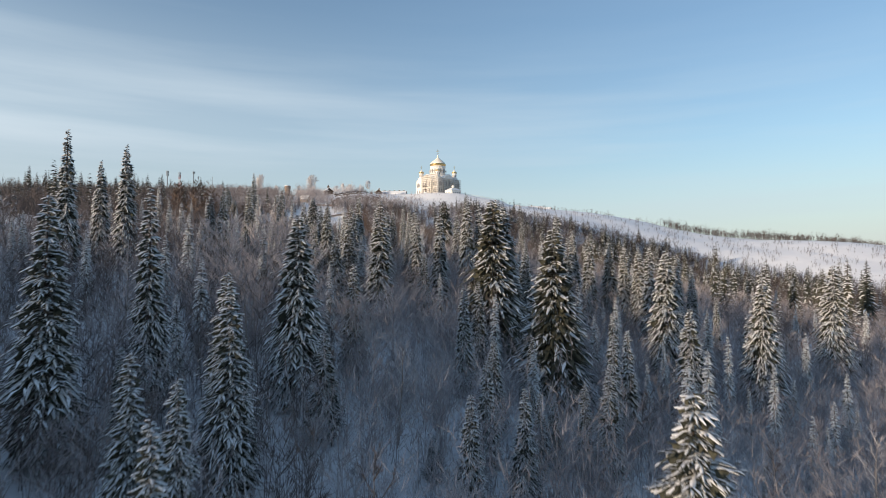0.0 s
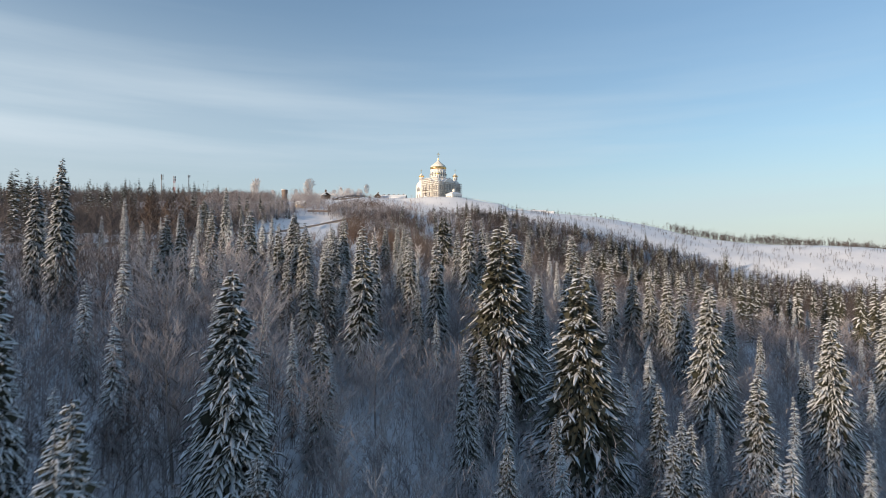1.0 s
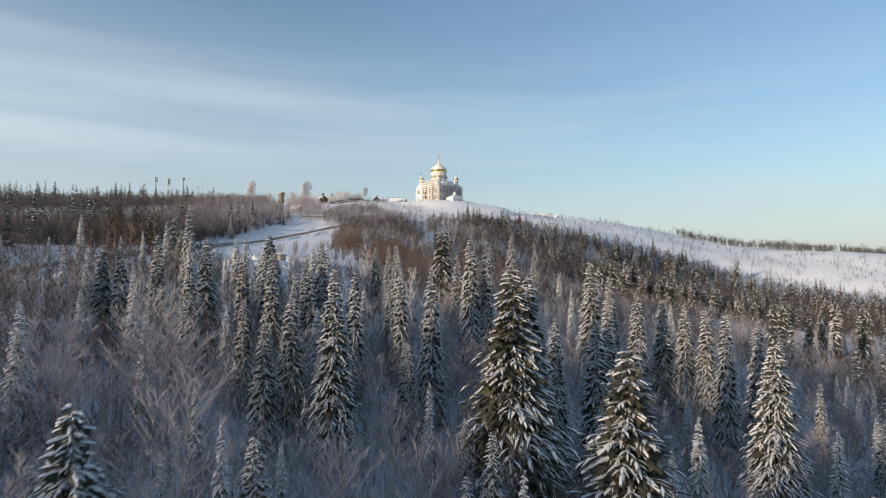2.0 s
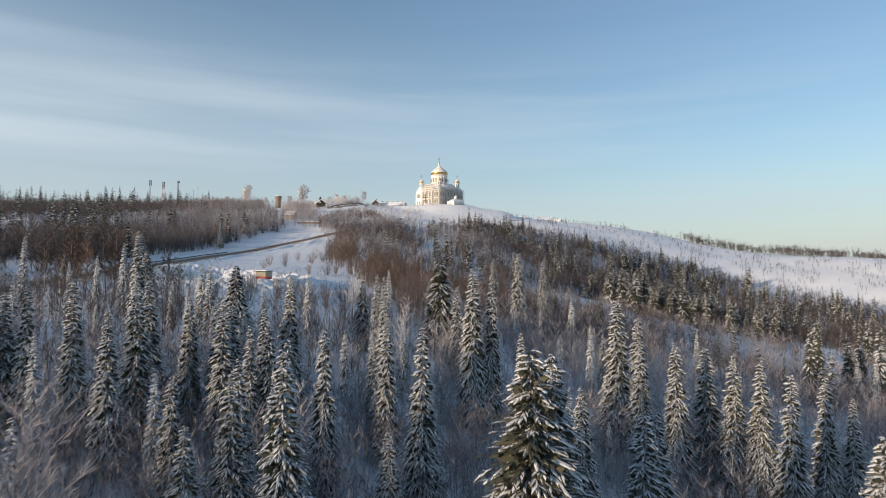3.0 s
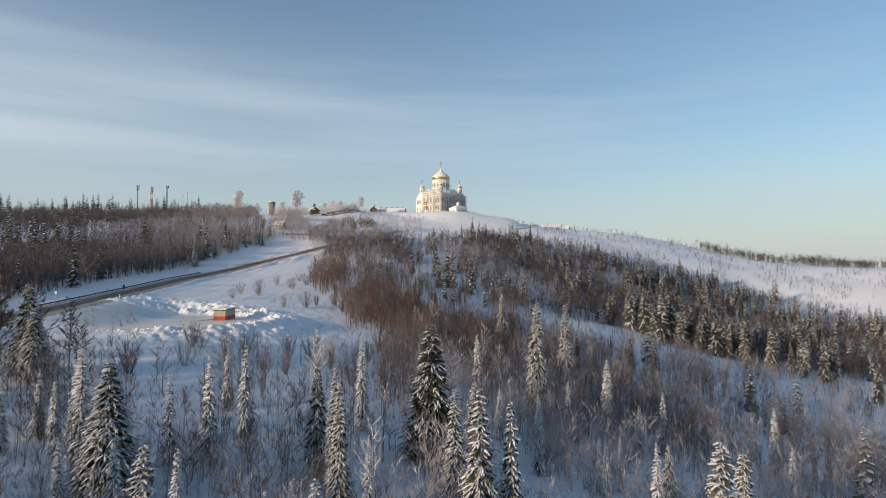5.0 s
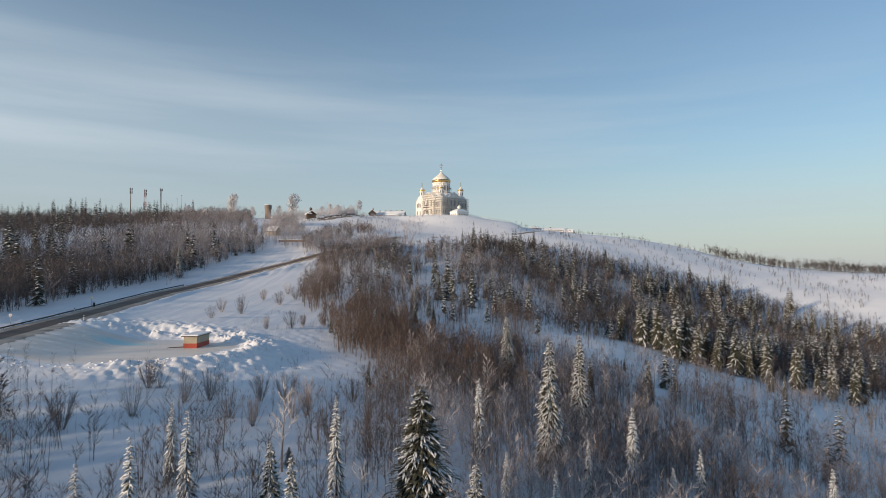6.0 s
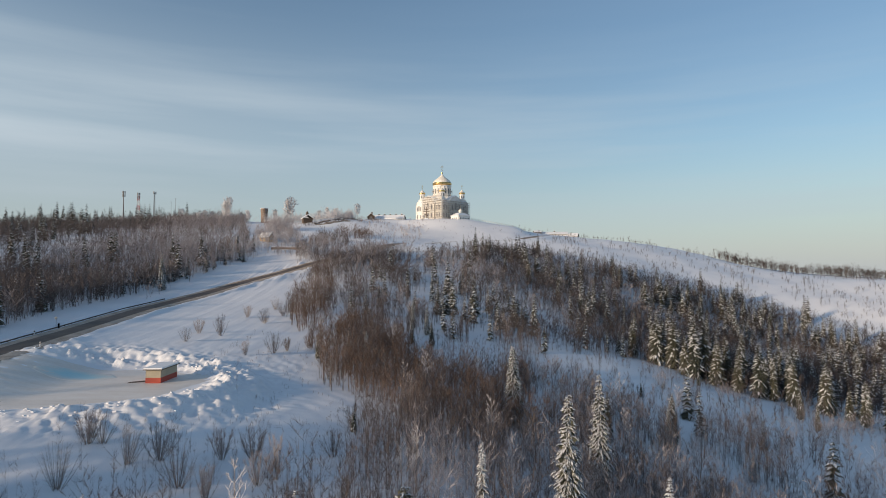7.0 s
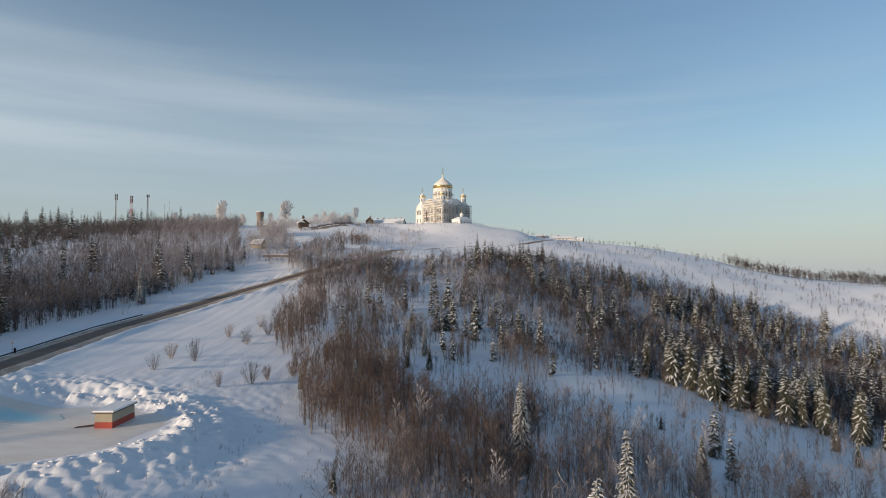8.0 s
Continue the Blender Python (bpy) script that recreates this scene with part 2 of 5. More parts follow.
def part(name, shape, mats, parent, label="", smooth=False):
    """Links a shape as one mesh under a thing or a part."""
    mats = mats if isinstance(mats, (tuple, list)) else (mats,)
    ob = new(name, shape.mesh(name, *mats, smooth=smooth))
    ob.parent = parent
    return tagged(ob, label)


def thing(name, at, turn, label, category, group="", kind=""):
    ob = new(name)
    ob.matrix_basis = Matrix.Translation(at) @ Matrix.Rotation(turn, 4, "Z")
    return tagged(ob, label, category, group, kind)


# ---- the hillside ----
MOUNDS = [(0, 780, 220, 30.7), (180, 420, 90, -27.9), (-60, 180, 90, 12.3), (360, 960, 140, -31.7), (120, 600, 90, 7.2), (-420, 600, 90, 2.0),
          (-60, 720, 60, 5.8), (480, 240, 140, -19.7), (-240, 360, 45, 5.0), (480, 660, 45, -16.6), (300, 720, 140, 1.2), (-420, 960, 220, -11.5)]
MOUNDS += [(-240, 720, 45, 9.0), (0, 660, 45, 7.1), (0, 120, 60, 5.7), (180, 660, 45, 6.8), (120, 480, 60, 6.3), (360, 540, 45, 6.3),
          # the rises at (-202, -48) and (-235, -160) are unseen, added to shade the foreground
          (-180, 180, 45, 7.3), (420, 720, 45, 8.4), (-120, 360, 45, -3.9), (0, 540, 45, -6.6), (0, 480, 45, 7.0), (-420, 480, 45, -4.5), (-202, -48, 84, 48.0), (-235, -160, 60, 24.0), (55, 88, 38, -5.0), (-93, 610, 18, 6.0)]
PAD = (-70.0, 225.0, 28.0, 20.0, 42.9)      # centre x, y, half sizes and level of the cleared pad


def hills(x, y):
    """Height of the bare hillside, for numbers or arrays."""
    z = 80 / (1 + np.exp(-(y - 320) / 120.0)) - 25 * np.tanh(x / 250)
    for mx, my, r, h in MOUNDS:
        z = z + h * np.exp(-((x - mx) ** 2 + (y - my) ** 2) / (2 * r * r))
    return z - 3.3 * np.logaddexp(0, (y - 900) / 60.0)      # the land falls away behind the ridge


ROAD = [(-84, 90), (-88, 150), (-90, 190), (-94, 258), (-97, 308), (-94, 338), (-87, 370), (-76, 395), (-62, 425), (-42, 455), (-28, 500), (-10, 548), (10, 566), (35, 573), (58, 588), (90, 640), (130, 700)]


def spline(points, step=3.0):
    """A smooth line through the points, as an array."""
    p = [np.array(q, float) for q in points]
    p = [2 * p[0] - p[1]] + p + [2 * p[-1] - p[-2]]
    out = []
    for a, b, c, d in zip(p, p[1:], p[2:], p[3:]):
        n = max(2, int(np.linalg.norm(c - b) / step))
        for i in range(n):
            t = i / n
            out.append(0.5 * (2 * b + (c - a) * t + (2 * a - 5 * b + 4 * c - d) * t * t + (3 * b - a - 3 * c + d) * t ** 3))
    return np.array(out + [p[-2]])


ROAD_LINE = spline(ROAD)
road_z = hills(ROAD_LINE[:, 0], ROAD_LINE[:, 1])
for _ in range(12):
    road_z[1:-1] = (road_z[:-2] + road_z[1:-1] * 2 + road_z[2:]) / 4
rng = np.random.default_rng(7)
WAVES = [(rng.uniform(0, 2 * math.pi), length, rng.uniform(0, 6.3)) for length in (70, 46, 31, 21, 14, 9.5, 6.5)]
LUMPS = [(rng.uniform(0, 2 * math.pi), length, rng.uniform(0, 6.3)) for length in (11, 7.3, 5.1, 3.7, 2.9, 2.3, 4.4, 3.2, 1.9, 1.6)]
CRUMBS = [(rng.uniform(0, 2 * math.pi), length, rng.uniform(0, 6.3)) for length in (2.6, 2.2, 1.9, 1.7, 1.5, 1.35, 2.0)]


def ripple(x, y, waves, power=1.0):
    return sum((l / waves[0][1]) ** power * np.sin((x * math.cos(a) + y * math.sin(a)) * 2 * math.pi / l + ph + 0.8 * np.sin((y * math.cos(a) - x * math.sin(a)) * 2.2 / l)) for a, l, ph in waves)


def smooth(a, b, v):
    t = np.clip((v - a) / (b - a), 0, 1)
    return t * t * (3 - 2 * t)


def road_distance(x, y):
    """Distance to the road's centre line and the road's height there."""
    x, y = np.atleast_1d(np.asarray(x, float)), np.atleast_1d(np.asarray(y, float))
    best, z = np.full(x.shape, 1e9), np.zeros(x.shape)
    near = np.where((x > -190) & (x < 230) & (y > 0) & (y < 800))[0]
    for part_ in np.array_split(near, max(1, len(near) // 20000)):
        d = np.hypot(x[part_, None] - ROAD_LINE[None, :, 0], y[part_, None] - ROAD_LINE[None, :, 1])
        k = d.argmin(1)
        best[part_], z[part_] = d[np.arange(len(part_)), k], road_z[k]
    return best, z


def height(x, y):
    """The snow surface: hillside, drifts, road bed, cleared pad and its ploughed banks."""
    x, y = np.atleast_1d(np.asarray(x, float)), np.atleast_1d(np.asarray(y, float))
    z = hills(x, y) + (0.02 + 0.40 * smooth(60, 130, np.hypot(x + 60, y - 260))) * ripple(x, y, WAVES, 1.1)
    yard = 1 - smooth(24, 52, np.hypot(x + 5, (y - 662) * 0.8))
    z = z * (1 - yard) + 110.4 * yard
    shelf = (1 - smooth(58, 72, x)) * smooth(-5, 14, x) * (1 - smooth(14, 46, np.abs(y - 658)))
    z = np.maximum(z, z * (1 - shelf) + (110.4 - 0.155 * np.clip(x - 16, 0, 60)) * shelf)
    d, zr = road_distance(x, y)
    bed = 1 - smooth(5.5, 14, d)
    z = z * (1 - bed) + (zr - 0.25) * bed
    e = np.hypot((x - PAD[0]) / PAD[2], (y - PAD[1]) / PAD[3])
    entry = (1 - smooth(1.0, 1.5, e))                       # the pad opens on to the road here
    z = z + 0.9 * np.exp(-((d - 7.4) / 1.3) ** 2) * (0.6 + 0.25 * ripple(x, y, LUMPS)) * (d < 12) * (1 - entry * (x > -92))
    flat = 1 - smooth(1.0, 1.45, e)
    ramp = 1 - smooth(5.0, 24.0, d)
    z = z * (1 - flat) + (PAD[4] * (1 - ramp) + (zr - 0.2) * ramp) * flat * (d > 5.5) + z * flat * (d <= 5.5)
    lump = np.clip(0.9 + 0.10 * ripple(x, y, LUMPS, 0.25), 0.2, 1.6)
    crumb = ripple(x, y, CRUMBS, 0.3)
    side = smooth(-94, -84, x) * (y > PAD[1]) + smooth(-68, -54, x) * (y <= PAD[1])
    z = z + 0.02 * ripple(x, y, LUMPS, 0.3) * smooth(1.5, 2.0, e) * (d > 9)
    z = z + (0.08 * ripple(x, y, LUMPS, 0.5) + 0.05 * crumb) * np.exp(-((e - 1.25) / 0.35) ** 2) * (e > 0.98) * (0.3 + 0.7 * side)
    ridge = np.exp(-((e - 1.10) / 0.09) ** 2) + 0.7 * np.exp(-((e - 1.30) / 0.08) ** 2) * (0.4 + 0.6 * (y > PAD[1]))
    z = z + side * (1 + 0.35 * smooth(-66, -50, x)) * (0.55 + 0.45 * smooth(PAD[1] - 12, PAD[1] + 4, y)) * (0.78 * lump + 0.09 * crumb) * ridge
    return z


def axis(stops):
    """Grid lines: (from, to, step) stretches."""
    return np.array(sorted({round(float(v), 3) for a, b, s in stops for v in np.arange(a, b + 0.01, s)}))


def sheet(name, xs, ys, zf, mats):
    gx, gy = np.meshgrid(xs, ys)
    z = zf(gx.ravel(), gy.ravel())
    me = bpy.data.meshes.new(name)
    verts = np.stack([gx.ravel(), gy.ravel(), z], 1)
    nx, ny = len(xs), len(ys)
    i = (np.arange(ny - 1)[:, None] * nx + np.arange(nx - 1)[None, :]).ravel()
    me.from_pydata(verts.tolist(), [], np.stack([i, i + 1, i + nx + 1, i + nx], 1).tolist())
    for m in mats:
        me.materials.append(m)
    me.polygons.foreach_set("use_smooth", [True] * len(me.polygons))
    return new(name, me)


far = [(-6000, -1500, 750), (-1500, -700, 100), (-700, -300, 25)]
ground = sheet("ground", axis([*far, (-300, -110, 5), (-110, -28, 0.5), (-28, -16, 1), (-16, 330, 4.5), (330, 700, 20), (700, 1500, 100), (1500, 6000, 750)]),
               axis([(-6000, -1500, 750), (-1500, -300, 100), (-300, 0, 20), (0, 190, 4), (190, 196, 1), (196, 256, 0.5), (256, 262, 1), (262, 720, 4.5), (720, 1000, 20), (1000, 1600, 100), (1600, 8000, 800)]), height, [SNOW])
tagged(ground, "snow-covered hillside with drifts and ploughed banks", "snow ground", kind="structure")


def ribbon(name, line, offsets, zs, mats, label, category, kind="structure"):
    """A strip along a line; offsets across it with heights above zs."""
    t = np.gradient(line, axis=0)
    nrm = np.stack([t[:, 1], -t[:, 0]], 1) / np.linalg.norm(t, axis=1)[:, None]
    s = Shape()
    pts = [(*(line[i] + nrm[i] * o), zs[i] + h) for i in range(len(line)) for o, h in offsets]
    n = len(offsets)
    s.add(pts, [(i * n + k, i * n + k + 1, (i + 1) * n + k + 1, (i + 1) * n + k) for i in range(len(line) - 1) for k in range(n - 1)])
    return tagged(new(name, s.mesh(name, *mats, smooth=True)), label, category, kind=kind)


main = ROAD_LINE[:int(len(ROAD_LINE) * 0.985)]
main_z = road_z[:len(main)]
ribbon("road", main, [(-3.4, -0.08), (-3.1, 0.0), (-1.2, 0.04), (1.2, 0.04), (3.1, 0.0), (3.4, -0.08)], main_z, [ASPHALT], "dark wet asphalt road climbing between snow banks", "road")
for side in (-1, 1):
    ribbon("road_verge", main, [(side * 2.7, 0.03), (side * 3.7, 0.06), (side * 4.9, 0.03), (side * 6.2, -0.15)][::side], main_z, [SLUSH], "brown dirty slush along the asphalt", "road verge")


def ellipse_sheet(name, cx, cy, ax, ay, lift, mat, label, category, wobble=0.08, turn=0.0):
    s, n, rings = Shape(), 96, 16
    pts = [(0.0, 0.0)]
    for r in range(1, rings + 1):
        for i in range(n):
            a = 2 * math.pi * i / n
            k = r / rings * (1 + wobble * math.sin(3 * a + cx) + wobble * 0.6 * math.sin(7 * a + cy))
            pts.append((ax * k * math.cos(a), ay * k * math.sin(a)))
    p = np.array(pts) @ np.array([[math.cos(turn), math.sin(turn)], [-math.sin(turn), math.cos(turn)]]) + [cx, cy]
    z = height(p[:, 0], p[:, 1]) + lift
    z[-n:] -= lift + 0.12
    faces = [(0, 1 + i, 1 + (i + 1) % n) for i in range(n)]
    faces += [(1 + (r - 1) * n + i, 1 + r * n + i, 1 + r * n + (i + 1) % n, 1 + (r - 1) * n + (i + 1) % n) for r in range(1, rings) for i in range(n)]
    s.add(np.column_stack([p, z]).tolist(), faces)
    return tagged(new(name, s.mesh(name, mat, smooth=True)), label, category, kind="structure")


ellipse_sheet("parking_pad", PAD[0], PAD[1], PAD[2] * 0.97, PAD[3] * 0.97, 0.07, PACKED, "cleared pad of packed beige snow beside the road", "parking pad", 0.04)
ellipse_sheet("ice_patch", *ICE_SPOT, 8.4, 4.8, 0.10, TINTED_ICE, "turquoise tinted ice patch on packed snow", "ice patch", 0.05, 0.0)


# ---- plan of the woods ----
def open_field(x, y):
    """True on the field between the road and the thicket."""
    bx = np.interp(y, [150, 172, 190, 215, 223, 233, 244, 263, 284, 314, 361, 430], [-52, -32, -14, -11, -14, -20, -25, -29, -40, -52, -57, -67])
    rx = np.interp(y, ROAD_LINE[:60, 1], ROAD_LINE[:60, 0])
    return (x < bx) & (x > rx - 12) & (y > 172) & (y < 430)


def wood_top(x):
    return np.interp(x, [-100, -62, -46, -13, 3, 27, 58, 117, 173, 200, 214, 229, 300, 420], [485, 482, 440, 442, 456, 500, 512, 504, 503, 490, 478, 456, 402, 330])


def in_strip(x, y):
    """The open snowy strip across the lower slope."""
    top = np.interp(x, [-8, 14, 36, 50, 60, 85, 100, 120, 135, 200], [300, 310, 304, 326, 340, 336, 322, 306, 296, 250])
    foot = np.interp(x, [-8, 14, 25, 37, 48, 60, 71, 85, 100, 135, 200], [273, 274, 281, 268, 268, 270, 277, 262, 264, 246, 212])
    return (y < top) & (y > foot) & (x > -8) & (x < 230)


def left_wood(x, y):
    """The woods beyond the road, up to the masts."""
    edge = np.interp(y, [60, 170, 200, 300, 357, 426, 474, 520, 600, 720], [-94, -100, -104, -118, -115, -98, -118, -136, -166, -200])
    return (x < edge) & (y > 60) & (y < 900)


def scatter(n, box, keep, seed, gap=0.0):
    """Random ground points in a box (x0, y0, x1, y1) where keep(x, y) holds."""
    r = np.random.default_rng(seed)
    p = r.uniform((box[0], box[1]), (box[2], box[3]), (n, 2))
    p = p[keep(p[:, 0], p[:, 1])]
    d, _ = road_distance(p[:, 0], p[:, 1])
    p = p[d > 7]
    if gap:
        out = []
        for q in p:
            if all((q[0] - o[0]) ** 2 + (q[1] - o[1]) ** 2 > gap * gap for o in out):
                out.append(q)
        p = np.array(out)
    return p


def clump(x, y, size, seed):
    """Slow noise between about 0 and 1, for uneven density."""
    r = np.random.default_rng(seed)
    return 0.5 + 0.25 * sum(np.sin((x * math.cos(a) + y * math.sin(a)) * 6.283 / (size * k) + p) for a, k, p in zip(r.uniform(0, 6.3, 4), (1, 0.7, 0.5, 1.4), r.uniform(0, 6.3, 4)))


# ---- spruces ----
def spruce(seed, reach, levels, per, fine=True, load=0.96):
    """A snow-laden spruce 16 m high: trunk, drooping boughs, snow on the boughs. reach: its half width at the foot."""
    r = random.Random(seed)
    tall = 16.0
    root = thing("spruce", (0, 0, 0), 0, "snow-laden dark green spruce standing on the slope", "spruce", "snowy spruces")
    trunk, boughs, snow = Shape(), Shape(), Shape()
    bend = [(0.12 * r.uniform(-1, 1), 0.12 * r.uniform(-1, 1)) for _ in range(5)]
    spine = [Vector((bend[i][0] if 0 < i < 4 else 0, bend[i][1] if 0 < i < 4 else 0, tall * i / 4 - (0.5 if i == 0 else 0))) for i in range(5)]
    for i in range(4):
        trunk.tube(spine[i], spine[i + 1], 0.20 * (1 - i / 4) + 0.02, 0.20 * (1 - (i + 1) / 4) + 0.02, 6 if fine else 4)
    for k in range(levels):
        u = ((k + 0.5 + r.uniform(-0.3, 0.3)) / levels) ** 1.08                # 0 at the tip, 1 at the foot
        z0 = tall * (1.0 - 0.93 * u ** 0.95)
        size = reach * (0.085 + 0.915 * u ** 0.66) * (1 - 0.3 * max(0, u - 0.85) / 0.15)
        count = max(5, int(per * (0.5 + 0.5 * min(1, u * 1.7))))
        turn = r.uniform(0, 6.28)
        for j in range(count):
            a = turn + 6.283 * (j + r.uniform(-0.35, 0.35)) / count
            L = size * r.choice((0.55, 0.75, 0.85, 1.0, 1.0, 1.18)) + 0.12
            out, across = Vector((math.cos(a), math.sin(a), 0)), Vector((-math.sin(a), math.cos(a), 0))
            droop = r.uniform(0.38, 0.85) * (0.45 + 0.65 * u)
            base = Vector((0, 0, z0 + r.uniform(-0.22, 0.22)))
            lift = Vector((0, 0, 0.025 + 0.03 * L))

            def finger(origin, dirn, length, st, wd, folded, load):
                """One hanging blade of needles with a streak of snow along its back."""
                side = Vector((-dirn.y, dirn.x, 0))
                c, lft, rgt = [], [], []
                for s, w in zip(st, wd):
                    mid = origin + dirn * (length * s * (1 - 0.22 * s)) + Vector((0, 0, length * (0.14 * s - droop * s * s)))
                    ww = length * w * r.uniform(0.75, 1.3) + 0.02
                    sag = Vector((0, 0, -ww * (r.uniform(0.5, 1.0) if folded else 0.15)))
                    c.append(mid), lft.append(mid + side * ww + sag), rgt.append(mid - side * ww + sag)
                n = len(st)
                if folded:
                    boughs.add(c + lft + rgt, [(i, i + 1, n + i + 1, n + i) for i in range(n - 1)] + [(i + 1, i, 2 * n + i, 2 * n + i + 1) for i in range(n - 1)])
                else:
                    boughs.add(lft[:2] + rgt[:2] + c[2:], [(0, 1, 3, 2), (1, 4, 3)])
                if load:
                    f = r.uniform(0.6, 0.98)
                    tp = [p + lift * r.uniform(0.7, 1.5) for p in c]
                    sl = [p.lerp(q, f) + lift * 0.3 for p, q in zip(c, lft)]
                    sr = [p.lerp(q, f) + lift * 0.3 for p, q in zip(c, rgt)]
                    if folded:
                        snow.add(tp + sl + sr, [(i, i + 1, n + i + 1, n + i) for i in range(n - 1)] + [(i + 1, i, 2 * n + i, 2 * n + i + 1) for i in range(n - 1)])
                    else:
                        snow.add([tp[0], sl[1] + lift * 0.5, sr[1] + lift * 0.5, tp[2]], [(0, 1, 2), (1, 3, 2)])
                return c, lft, rgt

            snowy = r.random() < load
            if fine:
                c, lft, rgt = finger(base, out, L, (0.02, 0.55, 1.0), (0.03, 0.055, 0.01), True, snowy)
                for e in (lft[1], rgt[1]):                                   # hanging side twigs
                    boughs.add([e.lerp(c[0], 0.4), e.lerp(c[2], 0.5), e + Vector((r.uniform(-.1, .1), r.uniform(-.1, .1), -L * r.uniform(0.2, 0.4)))], [(0, 1, 2)])
                for bias, q in ((0.9, 0.12), (-0.9, 0.12), (0.8, 0.38), (-0.8, 0.38), (0.7, 0.62), (-0.7, 0.62))[:6 if L > 1.0 else 2]:
                    finger(base + out * (L * q * r.uniform(0.7, 1.3)) + Vector((0, 0, L * (0.1 * q - droop * q * q))), (out + across * bias * r.uniform(0.6, 1.3)).normalized(), L * r.uniform(0.32, 0.58) * (1.1 - 0.5 * q), (0.0, 0.5, 1.0), (0.025, 0.07, 0.0), False, snowy and r.random() < 0.92)
            else:
                finger(base, out, L, (0.02, 0.55, 1.0), (0.05, 0.105, 0.015), True, snowy)
    part("trunk", trunk, BARK, root)
    tagged(part("crown", boughs, NEEDLES, root), kind="stuff")
    tagged(part("snow", snow, SNOW_TREE, root, "thick snow lying on drooping boughs", smooth=True), kind="stuff")
    return root


def bare_tree(seed, tall, spread, mat, name, label, limbs=15, fine=0.018, spray=5, oval=False):
    """A leafless tree: trunk and a crown of limbs, branches and twigs."""
    r = random.Random(seed)
    root = thing(name, (0, 0, 0), 0, label, "bare tree", "leafless trees")
    trunk, crown = Shape(), Shape()
    lean = Vector((r.uniform(-0.05, 0.05), r.uniform(-0.05, 0.05), 1))
    spot = lambda u: Vector((lean.x * tall * u + 0.12 * math.sin(5 * u + seed), lean.y * tall * u + 0.12 * math.cos(4 * u), tall * u))
    for i in range(5):
        trunk.tube(spot(i / 5) - Vector((0, 0, 0.4 if i == 0 else 0)), spot((i + 1) / 5), 0.13 * (1 - i / 5) + 0.015, 0.13 * (1 - (i + 1) / 5) + 0.015, 5)
    for i in range(limbs):
        u = 0.22 + 0.76 * (i + r.random()) / limbs
        a = i * 2.4 + r.uniform(-0.5, 0.5)
        L = tall * spread * (0.15 + 0.75 * math.sin(math.pi * min(1, u * 1.05)) if oval else 1.15 - u) * r.uniform(0.7, 1.2) + 0.4
        d = Vector((math.cos(a), math.sin(a), r.uniform(0.7, 1.5))).normalized()
        p = spot(u)
        m = p + d * L * 0.5
        q = m + (d + Vector((r.uniform(-.3, .3), r.uniform(-.3, .3), 0.25))).normalized() * L * 0.55
        crown.tube(p, m, 0.045, 0.03, 3), crown.tube(m, q, 0.03, 0.008, 3)
        for j in range(7):
            t = r.uniform(0.2, 1.0)
            s = p.lerp(m, t * 2) if t < 0.5 else m.lerp(q, t * 2 - 1)
            bd = (d + Vector((r.uniform(-.9, .9), r.uniform(-.9, .9), r.uniform(-.2, .8)))).normalized()
            bl = L * r.uniform(0.25, 0.5)
            e = s + bd * bl
            crown.tube(s, e, 0.022, 0.006, 3)
            for _ in range(spray):
                k = s.lerp(e, r.uniform(0.25, 1))
                td = (bd + Vector((r.uniform(-.8, .8), r.uniform(-.8, .8), r.uniform(-.3, .6)))).normalized() * bl * r.uniform(0.35, 0.7)
                w = td.orthogonal().normalized() * fine
                crown.add([k - w, k + w, k + td], [(0, 1, 2)])
    part("trunk", trunk, BARE_BARK, root)
    tagged(part("crown", crown, mat, root), kind="stuff")
    return root


def plant(models, places, seed, heights, unit, sink=0.15, wide=(0.9, 1.1), tips=False):
    """Copies of the models at ground places, scaled to the heights (or so that their tips reach them)."""
    r = random.Random(seed)
    z = height(places[:, 0], places[:, 1])
    for (x, y), g, h in zip(places, z, heights):
        s = (h - g + sink if tips else h) / unit
        k = (s if s > 1 or not tips else s ** 0.6) * r.uniform(*wide)
        copy_thing(r.choice(models), Matrix.Translation((x, y, g - sink)) @ Matrix.Rotation(r.uniform(0, 6.28), 4, "Z") @ Matrix.Diagonal((k, k, s, 1)))


def remove(model):
    for o in (*model.children_recursive, model):
        bpy.data.objects.remove(o)


broad = [spruce(10 + i, 3.0 + 0.2 * i, 60, 14, True, 0.96) for i in range(4)]
shaggy = [spruce(15 + i, 3.2 + 0.2 * i, 60, 14, True, 0.5) for i in range(2)]
slim = [spruce(20 + i, 1.75 + 0.15 * i, 58, 11, True, 0.97) for i in range(5)]
sunlit = [spruce(35 + i, 2.4 + 0.2 * i, 44, 14, False, 0.22) for i in range(3)]
mid_slim = [spruce(40 + i, 1.9 + 0.15 * i, 42, 12, False, 0.95) for i in range(4)]

